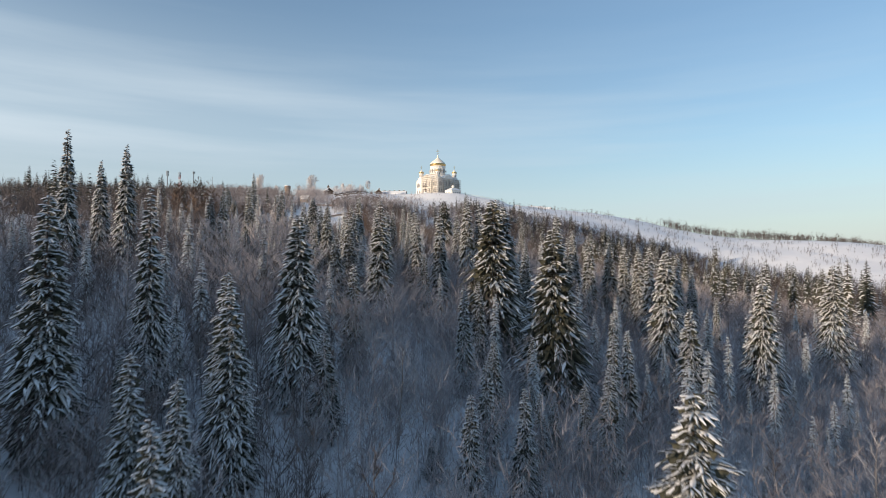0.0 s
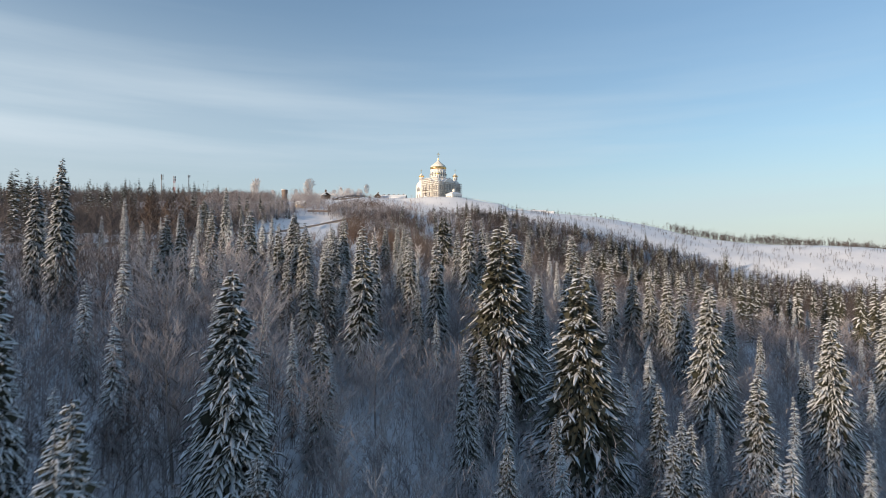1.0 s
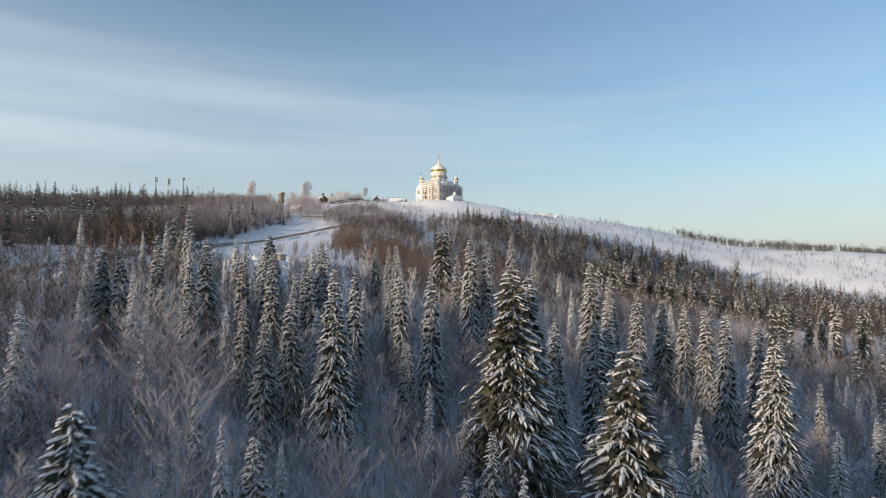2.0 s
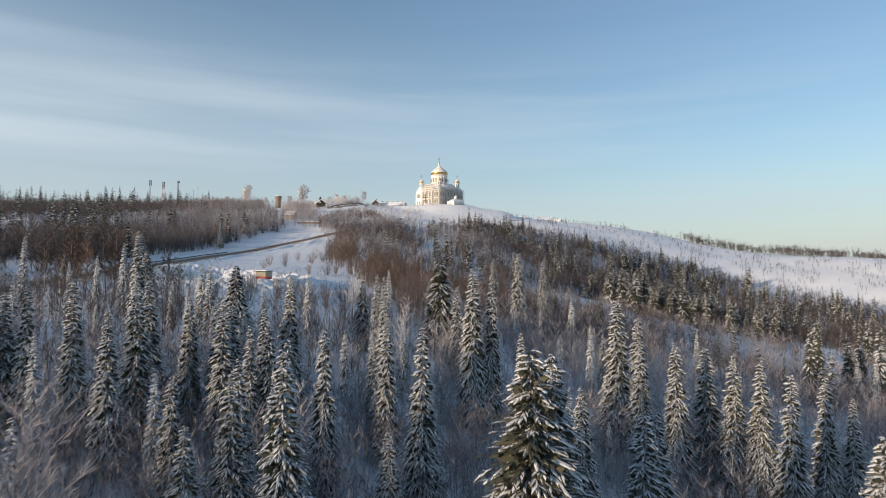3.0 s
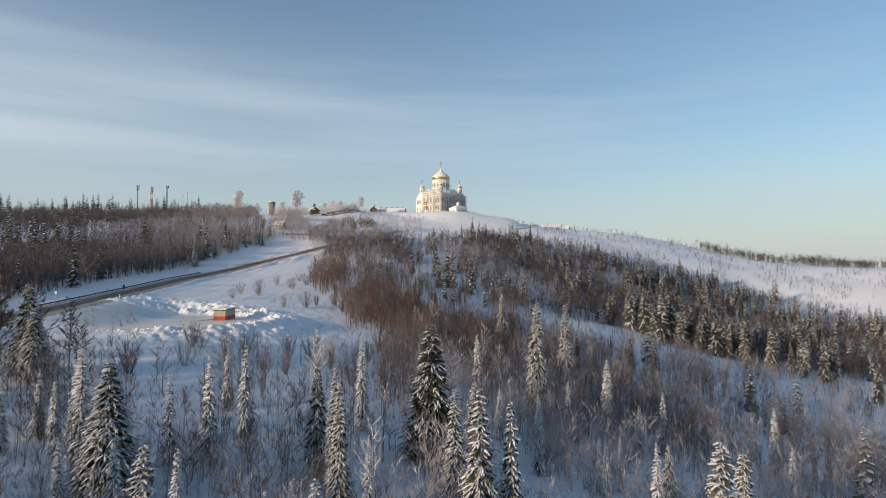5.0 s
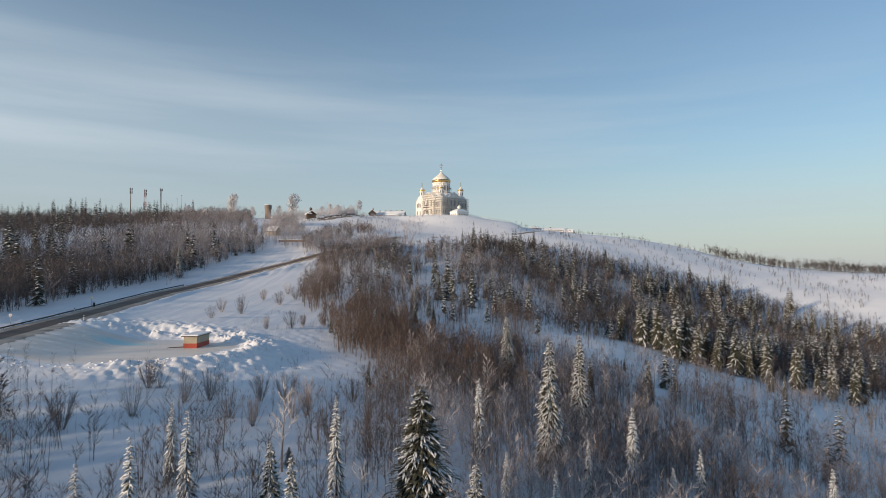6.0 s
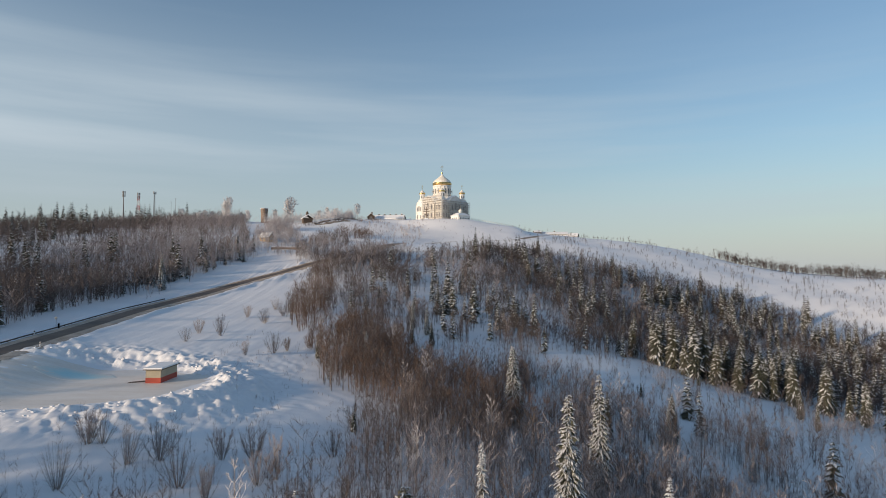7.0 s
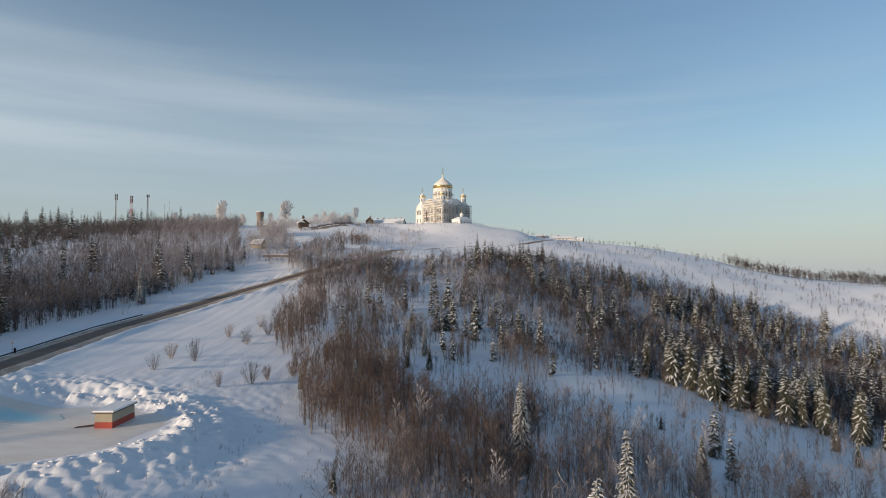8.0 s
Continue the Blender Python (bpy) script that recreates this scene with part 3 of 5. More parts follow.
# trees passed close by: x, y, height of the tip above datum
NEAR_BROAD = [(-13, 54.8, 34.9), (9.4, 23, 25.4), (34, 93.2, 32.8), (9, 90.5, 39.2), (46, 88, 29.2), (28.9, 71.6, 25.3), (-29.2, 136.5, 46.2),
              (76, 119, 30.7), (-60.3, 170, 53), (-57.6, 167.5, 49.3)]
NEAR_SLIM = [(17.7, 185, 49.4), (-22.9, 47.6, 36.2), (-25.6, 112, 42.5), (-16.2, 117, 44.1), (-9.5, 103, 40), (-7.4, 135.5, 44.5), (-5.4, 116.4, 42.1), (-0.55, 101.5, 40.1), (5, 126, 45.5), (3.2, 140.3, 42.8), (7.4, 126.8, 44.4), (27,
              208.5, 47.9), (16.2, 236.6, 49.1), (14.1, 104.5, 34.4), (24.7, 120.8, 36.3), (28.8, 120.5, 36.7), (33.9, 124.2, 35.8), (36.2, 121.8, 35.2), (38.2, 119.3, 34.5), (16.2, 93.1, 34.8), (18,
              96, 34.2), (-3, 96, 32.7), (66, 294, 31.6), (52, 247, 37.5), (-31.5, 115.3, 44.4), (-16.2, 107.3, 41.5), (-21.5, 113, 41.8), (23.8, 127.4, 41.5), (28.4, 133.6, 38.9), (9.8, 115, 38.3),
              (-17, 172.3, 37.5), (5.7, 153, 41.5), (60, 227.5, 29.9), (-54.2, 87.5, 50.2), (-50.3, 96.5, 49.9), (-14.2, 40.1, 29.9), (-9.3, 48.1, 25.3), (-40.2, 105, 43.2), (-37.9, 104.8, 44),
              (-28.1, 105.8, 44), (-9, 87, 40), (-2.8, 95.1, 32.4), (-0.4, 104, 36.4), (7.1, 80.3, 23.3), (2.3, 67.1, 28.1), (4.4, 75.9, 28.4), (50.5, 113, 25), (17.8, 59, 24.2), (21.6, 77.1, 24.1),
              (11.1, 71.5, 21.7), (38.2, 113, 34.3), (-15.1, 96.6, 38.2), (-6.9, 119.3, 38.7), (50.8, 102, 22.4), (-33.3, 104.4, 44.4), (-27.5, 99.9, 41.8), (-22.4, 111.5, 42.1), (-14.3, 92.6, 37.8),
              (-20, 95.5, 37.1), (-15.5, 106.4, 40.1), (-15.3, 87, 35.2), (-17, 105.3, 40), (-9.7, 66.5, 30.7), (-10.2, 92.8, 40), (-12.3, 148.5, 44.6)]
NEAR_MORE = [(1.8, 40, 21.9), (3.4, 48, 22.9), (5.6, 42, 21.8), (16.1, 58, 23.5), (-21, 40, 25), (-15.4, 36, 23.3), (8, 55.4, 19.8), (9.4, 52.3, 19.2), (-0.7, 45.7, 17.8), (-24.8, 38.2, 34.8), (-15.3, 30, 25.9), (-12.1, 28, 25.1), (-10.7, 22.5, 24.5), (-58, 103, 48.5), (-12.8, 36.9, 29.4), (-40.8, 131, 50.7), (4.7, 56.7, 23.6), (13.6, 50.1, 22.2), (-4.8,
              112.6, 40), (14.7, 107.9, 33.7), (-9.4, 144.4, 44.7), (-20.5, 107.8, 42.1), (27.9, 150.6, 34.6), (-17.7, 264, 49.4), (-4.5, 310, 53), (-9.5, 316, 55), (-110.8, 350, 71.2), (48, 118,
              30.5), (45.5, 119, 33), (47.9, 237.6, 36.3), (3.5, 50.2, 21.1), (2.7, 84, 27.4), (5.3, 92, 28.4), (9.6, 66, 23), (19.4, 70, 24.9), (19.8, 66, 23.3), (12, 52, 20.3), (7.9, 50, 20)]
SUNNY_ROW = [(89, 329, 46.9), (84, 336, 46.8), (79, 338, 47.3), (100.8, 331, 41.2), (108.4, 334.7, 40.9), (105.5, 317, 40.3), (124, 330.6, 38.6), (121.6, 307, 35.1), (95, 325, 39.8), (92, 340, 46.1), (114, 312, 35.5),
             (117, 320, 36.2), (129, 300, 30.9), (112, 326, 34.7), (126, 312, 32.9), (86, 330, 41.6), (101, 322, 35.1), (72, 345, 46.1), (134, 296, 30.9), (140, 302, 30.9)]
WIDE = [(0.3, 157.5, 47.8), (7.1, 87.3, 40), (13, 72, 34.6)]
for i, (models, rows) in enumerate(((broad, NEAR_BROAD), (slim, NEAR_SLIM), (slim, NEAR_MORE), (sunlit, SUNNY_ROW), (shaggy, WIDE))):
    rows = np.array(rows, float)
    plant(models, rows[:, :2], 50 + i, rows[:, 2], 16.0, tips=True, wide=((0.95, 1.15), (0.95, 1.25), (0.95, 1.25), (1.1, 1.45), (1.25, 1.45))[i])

VALLEY_EDGE = np.array([(81, 182, 33.0), (87, 189, 32.2), (104, 218, 32.2), (132, 266, 28.1), (99, 197, 30.1), (106, 203, 31.4), (97, 183, 33.4), (152, 267, 28.8), (111, 193, 30.0), (146, 245, 31.0), (167, 273, 29.2), (112, 180, 30.5), (161, 251, 30.2), (124, 191, 33.1), (120, 181, 33.6), (188, 274, 30.0), (143, 206, 33.0)], float)
plant(sunlit, VALLEY_EDGE[:, :2], 72, VALLEY_EDGE[:, 2], 16.0, tips=True)
r_row = np.random.default_rng(17)
fill = np.array(SUNNY_ROW, float)
fill += np.column_stack([r_row.uniform(-7, 7, len(fill)), r_row.uniform(2, 12, len(fill)), r_row.uniform(-3, 0.5, len(fill))])
plant(sunlit, fill[:, :2], 73, fill[:, 2], 16.0, tips=True, wide=(1.1, 1.4))
STRIP = np.array([(18.5, 258.3, 11.2), (35.0, 235.7, 9.7), (51.0, 244.5, 10.5), (36.8, 257.8, 5.9), (85.4, 316.5, 6.0), (55.4, 280.5, 4.4), (-8.3, 294.3, 8.3), (-2.5, 295.5, 7.3), (-25.4, 353.8, 7.2), (-29.5, 262.2, 6.1), (-12.8, 214.8, 3.9), (44.1, 433.6, 12.6), (65.2, 405.8, 11.5), (74.2, 393.9, 7.3), (56.0, 414.1, 10.5), (100.5, 386.6, 9.5), (32.2, 442.0, 10.1), (104.9, 291.9, 8.9), (102.5, 279.3, 7.6)], float)
plant(sunlit, STRIP[:, :2], 74, STRIP[:, 2], 16.0, wide=(1.0, 1.3))
GOLDEN = np.array([(209, 432), (206, 441.6), (180, 454), (125, 459), (137, 475), (124, 466), (138.6, 464), (145, 461), (191, 399), (196, 439), (170, 463), (169, 476), (131, 455), (201, 410)], float)
plant(sunlit, GOLDEN, 71, [15, 14, 12, 15, 13, 14, 15, 13, 14, 12, 13, 12, 14, 13], 16.0, wide=(1.1, 1.4))

# further spruces, scattered as they stand on the slopes
known = np.array([q[:2] for q in NEAR_BROAD + NEAR_SLIM + NEAR_MORE + SUNNY_ROW + WIDE])
clear = lambda p, gap: p[np.array([np.hypot(known[:, 0] - q[0], known[:, 1] - q[1]).min() > gap for q in p])]
r_ = np.random.default_rng(5)
low = clear(scatter(420, (-75, 22, 90, 165), lambda x, y: (np.abs(x - 2) > 0.1 * y) | (y < 10), 3, 6.5), 4.5)[:45]
plant(mid_slim, low, 60, r_.uniform(5, 11, len(low)) * np.where(low[:, 1] < 110, 1, 0.8), 16.0)
more = clear(scatter(900, (-80, 70, 110, 190), lambda x, y: ~open_field(x, y) & ~in_strip(x, y) & (clump(x, y, 45, 95) + 0.35 * ((x > -58) & (x < 26) & (y > 84) & (y < 165)) > 0.5), 96, 3.6), 3)[:95]
front = clear(scatter(160, (-26, 48, 62, 106), lambda x, y: np.abs(x - 2) > 0.06 * y, 105, 5), 4)[:24]
plant(mid_slim, front, 69, r_.uniform(7, 12.5, len(front)), 16.0)
plant(mid_slim, more, 62, r_.uniform(7, 13.5, len(more)), 16.0)
for mdl in (*broad, *shaggy, *slim, *sunlit, *mid_slim):
    remove(mdl)


def spruce_stand(name, p, tall, label, seed, tiers=12, arms=6):
    """Many distant spruces as one mass: whorls of drooping blades, most of them carrying snow."""
    r = np.random.default_rng(seed)
    n = len(p)
    h = r.uniform(*tall, n)
    reach = h * r.uniform(0.14, 0.21, n)
    base = np.column_stack([p, height(p[:, 0], p[:, 1])])
    u = (np.arange(tiers)[None, :, None] + r.uniform(0.2, 0.9, (n, tiers, arms))) / tiers
    a = 2 * math.pi * (np.arange(arms)[None, None, :] + r.uniform(-0.35, 0.35, (n, tiers, arms))) / arms + r.uniform(0, 6.28, (n, tiers, 1))
    L = reach[:, None, None] * (0.11 + 0.89 * u ** 0.72) * r.uniform(0.65, 1.15, (n, tiers, arms)) + 0.1
    root = base[:, None, None, :] + np.stack([np.zeros_like(u), np.zeros_like(u), h[:, None, None] * (1 - 0.93 * u)], -1)
    out = np.stack([np.cos(a), np.sin(a), np.zeros_like(a)], -1)
    side = np.stack([-np.sin(a), np.cos(a), np.zeros_like(a)], -1)
    up = np.array([0, 0, 1.0])
    drop = r.uniform(0.35, 0.8, L.shape) * (0.4 + 0.6 * u)
    L, drop = L[..., None], drop[..., None]
    mid = root + out * L * 0.5 - up * (L * drop * 0.15)
    wide = L * r.uniform(0.28, 0.42, L.shape)
    lft, rgt, tip = mid + side * wide - up * wide * 0.6, mid - side * wide - up * wide * 0.6, root + out * L * 0.9 - up * (L * drop)
    needles = np.concatenate([np.stack([root, lft, tip], -2), np.stack([root, tip, rgt], -2)], 2).reshape(-1, 3)
    rise = up * (0.05 + 0.05 * L)
    f = r.uniform(0.5, 0.85, L.shape)
    snow = np.concatenate([np.stack([root + rise * 0.3, mid + (lft - mid) * f + rise, mid + (tip - mid) * 0.8 + rise * 0.7], -2), np.stack([root + rise * 0.3, mid + (tip - mid) * 0.8 + rise * 0.7, mid + (rgt - mid) * f + rise], -2)], 2)
    keep = np.concatenate([(r.random(u.shape) < 0.75) & (u > 0.08)] * 2, 2)
    snow = snow[keep].reshape(-1, 3)
    verts = np.concatenate([needles, snow])
    me = bpy.data.meshes.new(name)
    me.from_pydata(verts.tolist(), [], np.arange(len(verts)).reshape(-1, 3).tolist())
    me.materials.append(NEEDLES), me.materials.append(SNOW_TREE)
    me.polygons.foreach_set("material_index", np.repeat([0, 1], [len(needles) // 3, len(snow) // 3]).astype(np.int32))
    return tagged(new(name, me), label, "spruce forest", kind="stuff")


crest = lambda x: np.interp(x, [182, 214, 250, 293, 340, 400, 600], [650, 644, 632, 624, 610, 606, 596])
spruce_stand("slope_spruces", clear(scatter(760, (-20, 335, 260, 555), lambda x, y: (y < wood_top(x) - 2) & ~in_strip(x, y) & (clump(x, y, 80, 69) + 0.0028 * (x - 80) > 0.42), 68), 3), (8, 17), "snowy spruces scattered through the leafless slope", 70, 14, 7)
spruce_stand("roadside_spruces", scatter(720, (-420, 90, -100, 700), lambda x, y: left_wood(x, y) & (clump(x, y, 70, 6) > 0.3) & (x > -0.85 * y - 40) & ~((x > -215) & (y > 400)), 8), (10, 20), "snowy spruces among leafless woods beyond the road", 71, 13, 7)
spruce_stand("edge_spruces", scatter(150, (-150, 330, -96, 440), lambda x, y: left_wood(x, y) & ~left_wood(x + 22, y), 101), (5, 10), "frosted young spruces along the edge of the woods", 102, 12, 7)
# out of view: a stand added to keep low sun off the near trees
spruce_stand("rear_spruces", scatter(800, (-420, -380, 300, 120), lambda x, y: (x + 0.4 * y < -50) | (y < 12) | (x > 1.0 * y + 70), 9), (13, 21), "unseen snowy spruce forest added to shade the near valley", 72, 5, 4)
spruce_stand("valley_floor_spruces", scatter(260, (60, 30, 320, 330), lambda x, y: (clump(x, y, 60, 73) > 0.4) & ~in_strip(x, y), 74), (6, 14), "snowy spruces on the valley floor", 75)
spruce_stand("ridge_spruces", scatter(1300, (222, 560, 760, 700), lambda x, y: np.abs(y - crest(x) + 8) < 8, 76), (6, 10.5), "dark spruces behind the snowy ridge", 77, 5, 4)


# ---- leafless woods ----
def thicket(name, p, tall, per, width, spread, mat, label, seed, stems=3, top=0.66, blade=(0.06, 0.13), rise=0.35):
    """Many slender leafless trees or shrubs as one mass: upright stems, climbing branches, and fine twigs along them."""
    r = np.random.default_rng(seed)
    z = height(p[:, 0], p[:, 1]) - 0.1
    n = len(p)
    h = r.uniform(*tall, n) * r.choice((0.7, 0.9, 1.0, 1.0, 1.15), n)
    wide = spread * h * r.uniform(0.7, 1.25, n)
    base = np.column_stack([p, z])

    def cross_vec(shape, size):
        w = r.normal(0, 1, (*shape, 3)) * (1, 1, 0.4)
        return w * size * r.uniform(0.6, 1.0, (*shape, 1)) / np.linalg.norm(w, axis=-1, keepdims=True)

    def ray(shape, steep):
        a = r.uniform(0, 2 * math.pi, shape)
        v = np.stack([np.cos(a), np.sin(a), r.uniform(*steep, shape)], -1)
        return v / np.linalg.norm(v, axis=-1, keepdims=True)

    fork = 8 if width < 0.15 else 6                        # twigs on each branch
    arms = max(3, round(per / fork))
    # upright stems that part a little towards their tops
    foot = base[:, None, :] + r.normal(0, 0.10, (n, stems, 3)) * wide[:, None, None] * (1, 1, 0)
    tip = base[:, None, :] + np.concatenate([r.normal(0, 0.32, (n, stems, 2)) * wide[:, None, None], h[:, None, None] * r.uniform(0.72, 1.0, (n, stems, 1))], -1)
    w = cross_vec((n, stems), min(0.06, width * 0.55))
    pieces = [np.stack([foot - w, foot + w, tip], 2).reshape(-1, 3)]
    # branches that climb from the stems, longest about the crown's middle
    which = r.integers(0, stems, (n, arms))
    pick = np.take_along_axis(foot, which[..., None], 1), np.take_along_axis(tip, which[..., None], 1)
    u = np.clip(r.normal(top - 0.06, 0.22, (n, arms)), 0.12, 0.97)[..., None]
    start = pick[0] + (pick[1] - pick[0]) * u
    way = ray((n, arms), (0.2 + 1.6 * rise, 0.9 + 2.4 * rise))
    end = start + way * (wide[:, None, None] * r.uniform(0.6, 1.25, (n, arms, 1)) * (1.15 - 0.75 * np.abs(u - top + 0.1)))
    w = cross_vec((n, arms), min(0.05, width * 0.35))
    pieces.append(np.stack([start - w, start + w, end], 2).reshape(-1, 3))
    # fine twigs along each branch
    t = r.uniform(0.2, 1.0, (n, arms, fork, 1))
    at = start[:, :, None, :] + (end - start)[:, :, None, :] * t
    twig = way[:, :, None, :] + r.normal(0, 0.42, (n, arms, fork, 3)) + (0, 0, 0.3 * rise)
    twig *= h[:, None, None, None] * r.uniform(*blade, (n, arms, fork, 1)) / np.linalg.norm(twig, axis=-1, keepdims=True)
    w = cross_vec((n, arms, fork), width / 2)
    pieces.append(np.stack([at - w, at + w, at + twig], 3).reshape(-1, 3))
    verts = np.concatenate(pieces)
    me = bpy.data.meshes.new(name)
    me.from_pydata(verts.tolist(), [], np.arange(len(verts)).reshape(-1, 3).tolist())
    me.materials.append(mat)
    return tagged(new(name, me), label, "leafless woods", kind="stuff")


slope_wood = lambda x, y: (y < wood_top(x)) & ~open_field(x, y) & ~in_strip(x, y) & ~left_wood(x, y)
red_zone = lambda x, y: slope_wood(x, y) & (x < 24) & (y > 222) & (y < 325)
dale = lambda x, y: ~open_field(x, y) & ~in_strip(x, y) & ~left_wood(x, y)
near_view = lambda x, y: np.abs(x) < 0.9 * y + 30
glade = lambda x, y: (np.abs(x - np.interp(y, [300, 320, 345, 370, 405, 430], [14, 9, 3, -4, -3, 4])) < np.interp(y, [300, 330, 370, 420], [15, 13, 10, 6])) & (y > 296) & (y < 425)
forest = lambda x, y: dale(x, y) & near_view(x, y) & ~red_zone(x, y)
upper_left = lambda x, y: 0.5 * clump(x, y, 60, 28) + 0.006 * (x + 0.48 * (y - 96)) > 0.27
bend = lambda x, y: (road_distance(x, y)[0] < 26) & (x > np.interp(y, ROAD_LINE[:90, 1], ROAD_LINE[:90, 0]) + 6) & (y > 408) & (y < 446)
off_pad = lambda x, y: np.hypot((x - PAD[0]) / PAD[2], (y - PAD[1]) / PAD[3]) > 1.35
sparse = lambda x, y: (y < 395) & (x > -56) & (x < 50)
thicket("willow_thicket", scatter(3600, (-30, 222, 30, 300), lambda x, y: red_zone(x, y) & (y < 296) & (clump(x, y, 30, 21) + 0.25 * (np.hypot(x + 2, y - 244) < 18) > 0.54), 11, 0.8), (5, 9), 128, 0.06, 0.2, TWIG_RED, "reddish brown leafless willow thicket on snow", 12, 7, 0.7, (0.07, 0.15))
thicket("thicket_edge", scatter(6500, (-62, 205, 40, 335), lambda x, y: slope_wood(x, y) & (clump(x, y, 26, 85) > 0.52), 86, 1.1), (5, 9.5), 88, 0.07, 0.17, TWIG_BROWN, "grey-brown leafless trees at the edge of the field", 87, 5, 0.7, (0.07, 0.15), 0.6)
thicket("thicket_border", scatter(3000, (-82, 236, 0, 425), lambda x, y: slope_wood(x, y) & open_field(x - 13, y) & (clump(x, y, 22, 129) > 0.3), 130, 1.0), (6, 10), 96, 0.08, 0.2, TWIG_RED, "reddish brown leafless trees along the open field", 131, 5, 0.68, (0.07, 0.15), 0.4)
western = lambda x, y: x + 26 * (clump(x, y, 30, 151) - 0.5) < 26
thicket("grey_woods", scatter(17500, (-80, 318, 270, 600), lambda x, y: slope_wood(x, y) & ~western(x, y) & (~glade(x, y) | (clump(x, y, 9, 113) > 0.78)) & (clump(x, y, 60, 22) > 0.10) & (~sparse(x, y) | (clump(x, y, 24, 120) > 0.46)), 13), (5, 9.5), 48, 0.17, 0.26, TWIG_DARK, "dense dark brown leafless woods on the slope", 14, 3, 0.68, (0.10, 0.20), 0.35)
thicket("western_slope_woods", scatter(17500, (-80, 318, 270, 600), lambda x, y: slope_wood(x, y) & western(x, y) & (~glade(x, y) | (clump(x, y, 9, 113) > 0.78)) & (clump(x, y, 60, 22) > 0.10) & (~sparse(x, y) | (clump(x, y, 24, 120) > 0.46)), 13), (5, 9.5), 48, 0.17, 0.26, TWIG_BROWN, "grey-brown leafless woods on the upper slope", 150, 3, 0.68, (0.10, 0.20), 0.35)
thicket("frosted_woods", scatter(4600, (-110, 330, 120, 600), lambda x, y: slope_wood(x, y) & ~glade(x, y) & (clump(x, y, 50, 23) + (x < -35) * 0.4 - (x > 25) * 0.2 > 0.5) & (y < 440) & (~sparse(x, y) | (clump(x, y, 24, 120) > 0.36)), 15), (4, 8.5), 48, 0.16, 0.24, TWIG_GREY, "frosted leafless shrubs along the upper slope", 16, 3, 0.66, (0.10, 0.20), 0.5)
thicket("upper_frosted_woods", scatter(4200, (-110, 415, 120, 600), lambda x, y: slope_wood(x, y) & (clump(x, y, 50, 23) + (x < -20) * 0.5 > 0.42), 98), (4, 9), 50, 0.17, 0.31, TWIG_RIME, "white frosted leafless trees below the church hill", 99, 3, 0.64, (0.08, 0.17), 0.2)
thicket("valley_woods", scatter(8800, (-95, 18, 180, 290), lambda x, y: forest(x, y) & ((x < -0.18 * y) | ((y > 125) & (x < -3))) & (clump(x, y, 40, 24) + 0.5 * (x < -38) > 0.16 + 0.14 * (y > 170) + 0.25 * ((y > 185) & (x > 15))), 17), (5, 10), 104, 0.07, 0.22, TWIG_BROWN, "leafless understorey of the snowy valley forest", 18, 4, 0.62, (0.07, 0.15))
thicket("valley_grey_woods", scatter(7600, (-95, 18, 180, 290), lambda x, y: forest(x, y) & (x >= -0.18 * y) & ~((y > 125) & (x < -3)) & (clump(x, y, 40, 24) > 0.16 + 0.10 * (y > 170) + 0.3 * ((y > 200) & (x > 48))), 17), (5, 10), 104, 0.07, 0.24, TWIG_GREY, "grey leafless trees of the snowy valley forest", 112, 4, 0.62, (0.07, 0.15))
thicket("lower_slope_woods", scatter(3900, (-10, 172, 72, 280), lambda x, y: forest(x, y) & (clump(x, y, 34, 141) + 0.25 * (x < 32) - 0.2 * (x > 48) > 0.42), 142, 0.9), (6, 10.5), 84, 0.055, 0.16, TWIG_BROWN, "dense grey-brown leafless trees on the lower slope", 143, 5, 0.72, (0.06, 0.14), 0.5)
thicket("lower_bushes", scatter(460, (35, 190, 150, 276), lambda x, y: dale(x, y) & (clump(x, y, 28, 144) > 0.45), 145, 2.0), (4, 7.5), 170, 0.06, 0.3, TWIG_GREY, "grey rounded leafless bushes below the open strip", 146, 8, 0.6, (0.07, 0.15), 0.4)
thicket("rimed_woods", scatter(5400, (-90, 18, 130, 215), lambda x, y: forest(x, y) & (clump(x, y, 35, 25) > 0.2) & ~((x < -38) & (y > 60)) & ~((y > 130) & (x < 0)), 19), (4, 9), 112, 0.085, 0.28, TWIG_RIME, "rime-covered leafless trees between spruces", 20, 4, 0.58, (0.08, 0.18), 0.25)
thicket("forest_undergrowth", scatter(7000, (-75, 18, 85, 150), lambda x, y: dale(x, y) & (np.abs(x) < 0.8 * y + 10) & ~((x < -38) & (y > 60)) & (x > -0.35 * y), 83), (1.8, 5), 40, 0.11, 0.42, TWIG_FROST, "frosted undergrowth on the forest floor", 84, 3, 0.55, (0.12, 0.25))
thicket("brown_undergrowth", scatter(2600, (-85, 18, 0, 135), lambda x, y: dale(x, y) & (x > -0.9 * y - 15) & (x < -0.3 * y), 93), (2, 7), 72, 0.08, 0.32, TWIG_RIME, "grey-brown leafless undergrowth on the forest floor", 94, 4, 0.6, (0.09, 0.18))
thicket("outer_woods", scatter(2600, (-190, -110, 190, 110), lambda x, y: ~near_view(x, y) & (clump(x, y, 50, 111) > 0.25), 109), (5, 9), 24, 0.25, 0.25, TWIG_BROWN, "leafless woods of the lower valley", 110, 3)
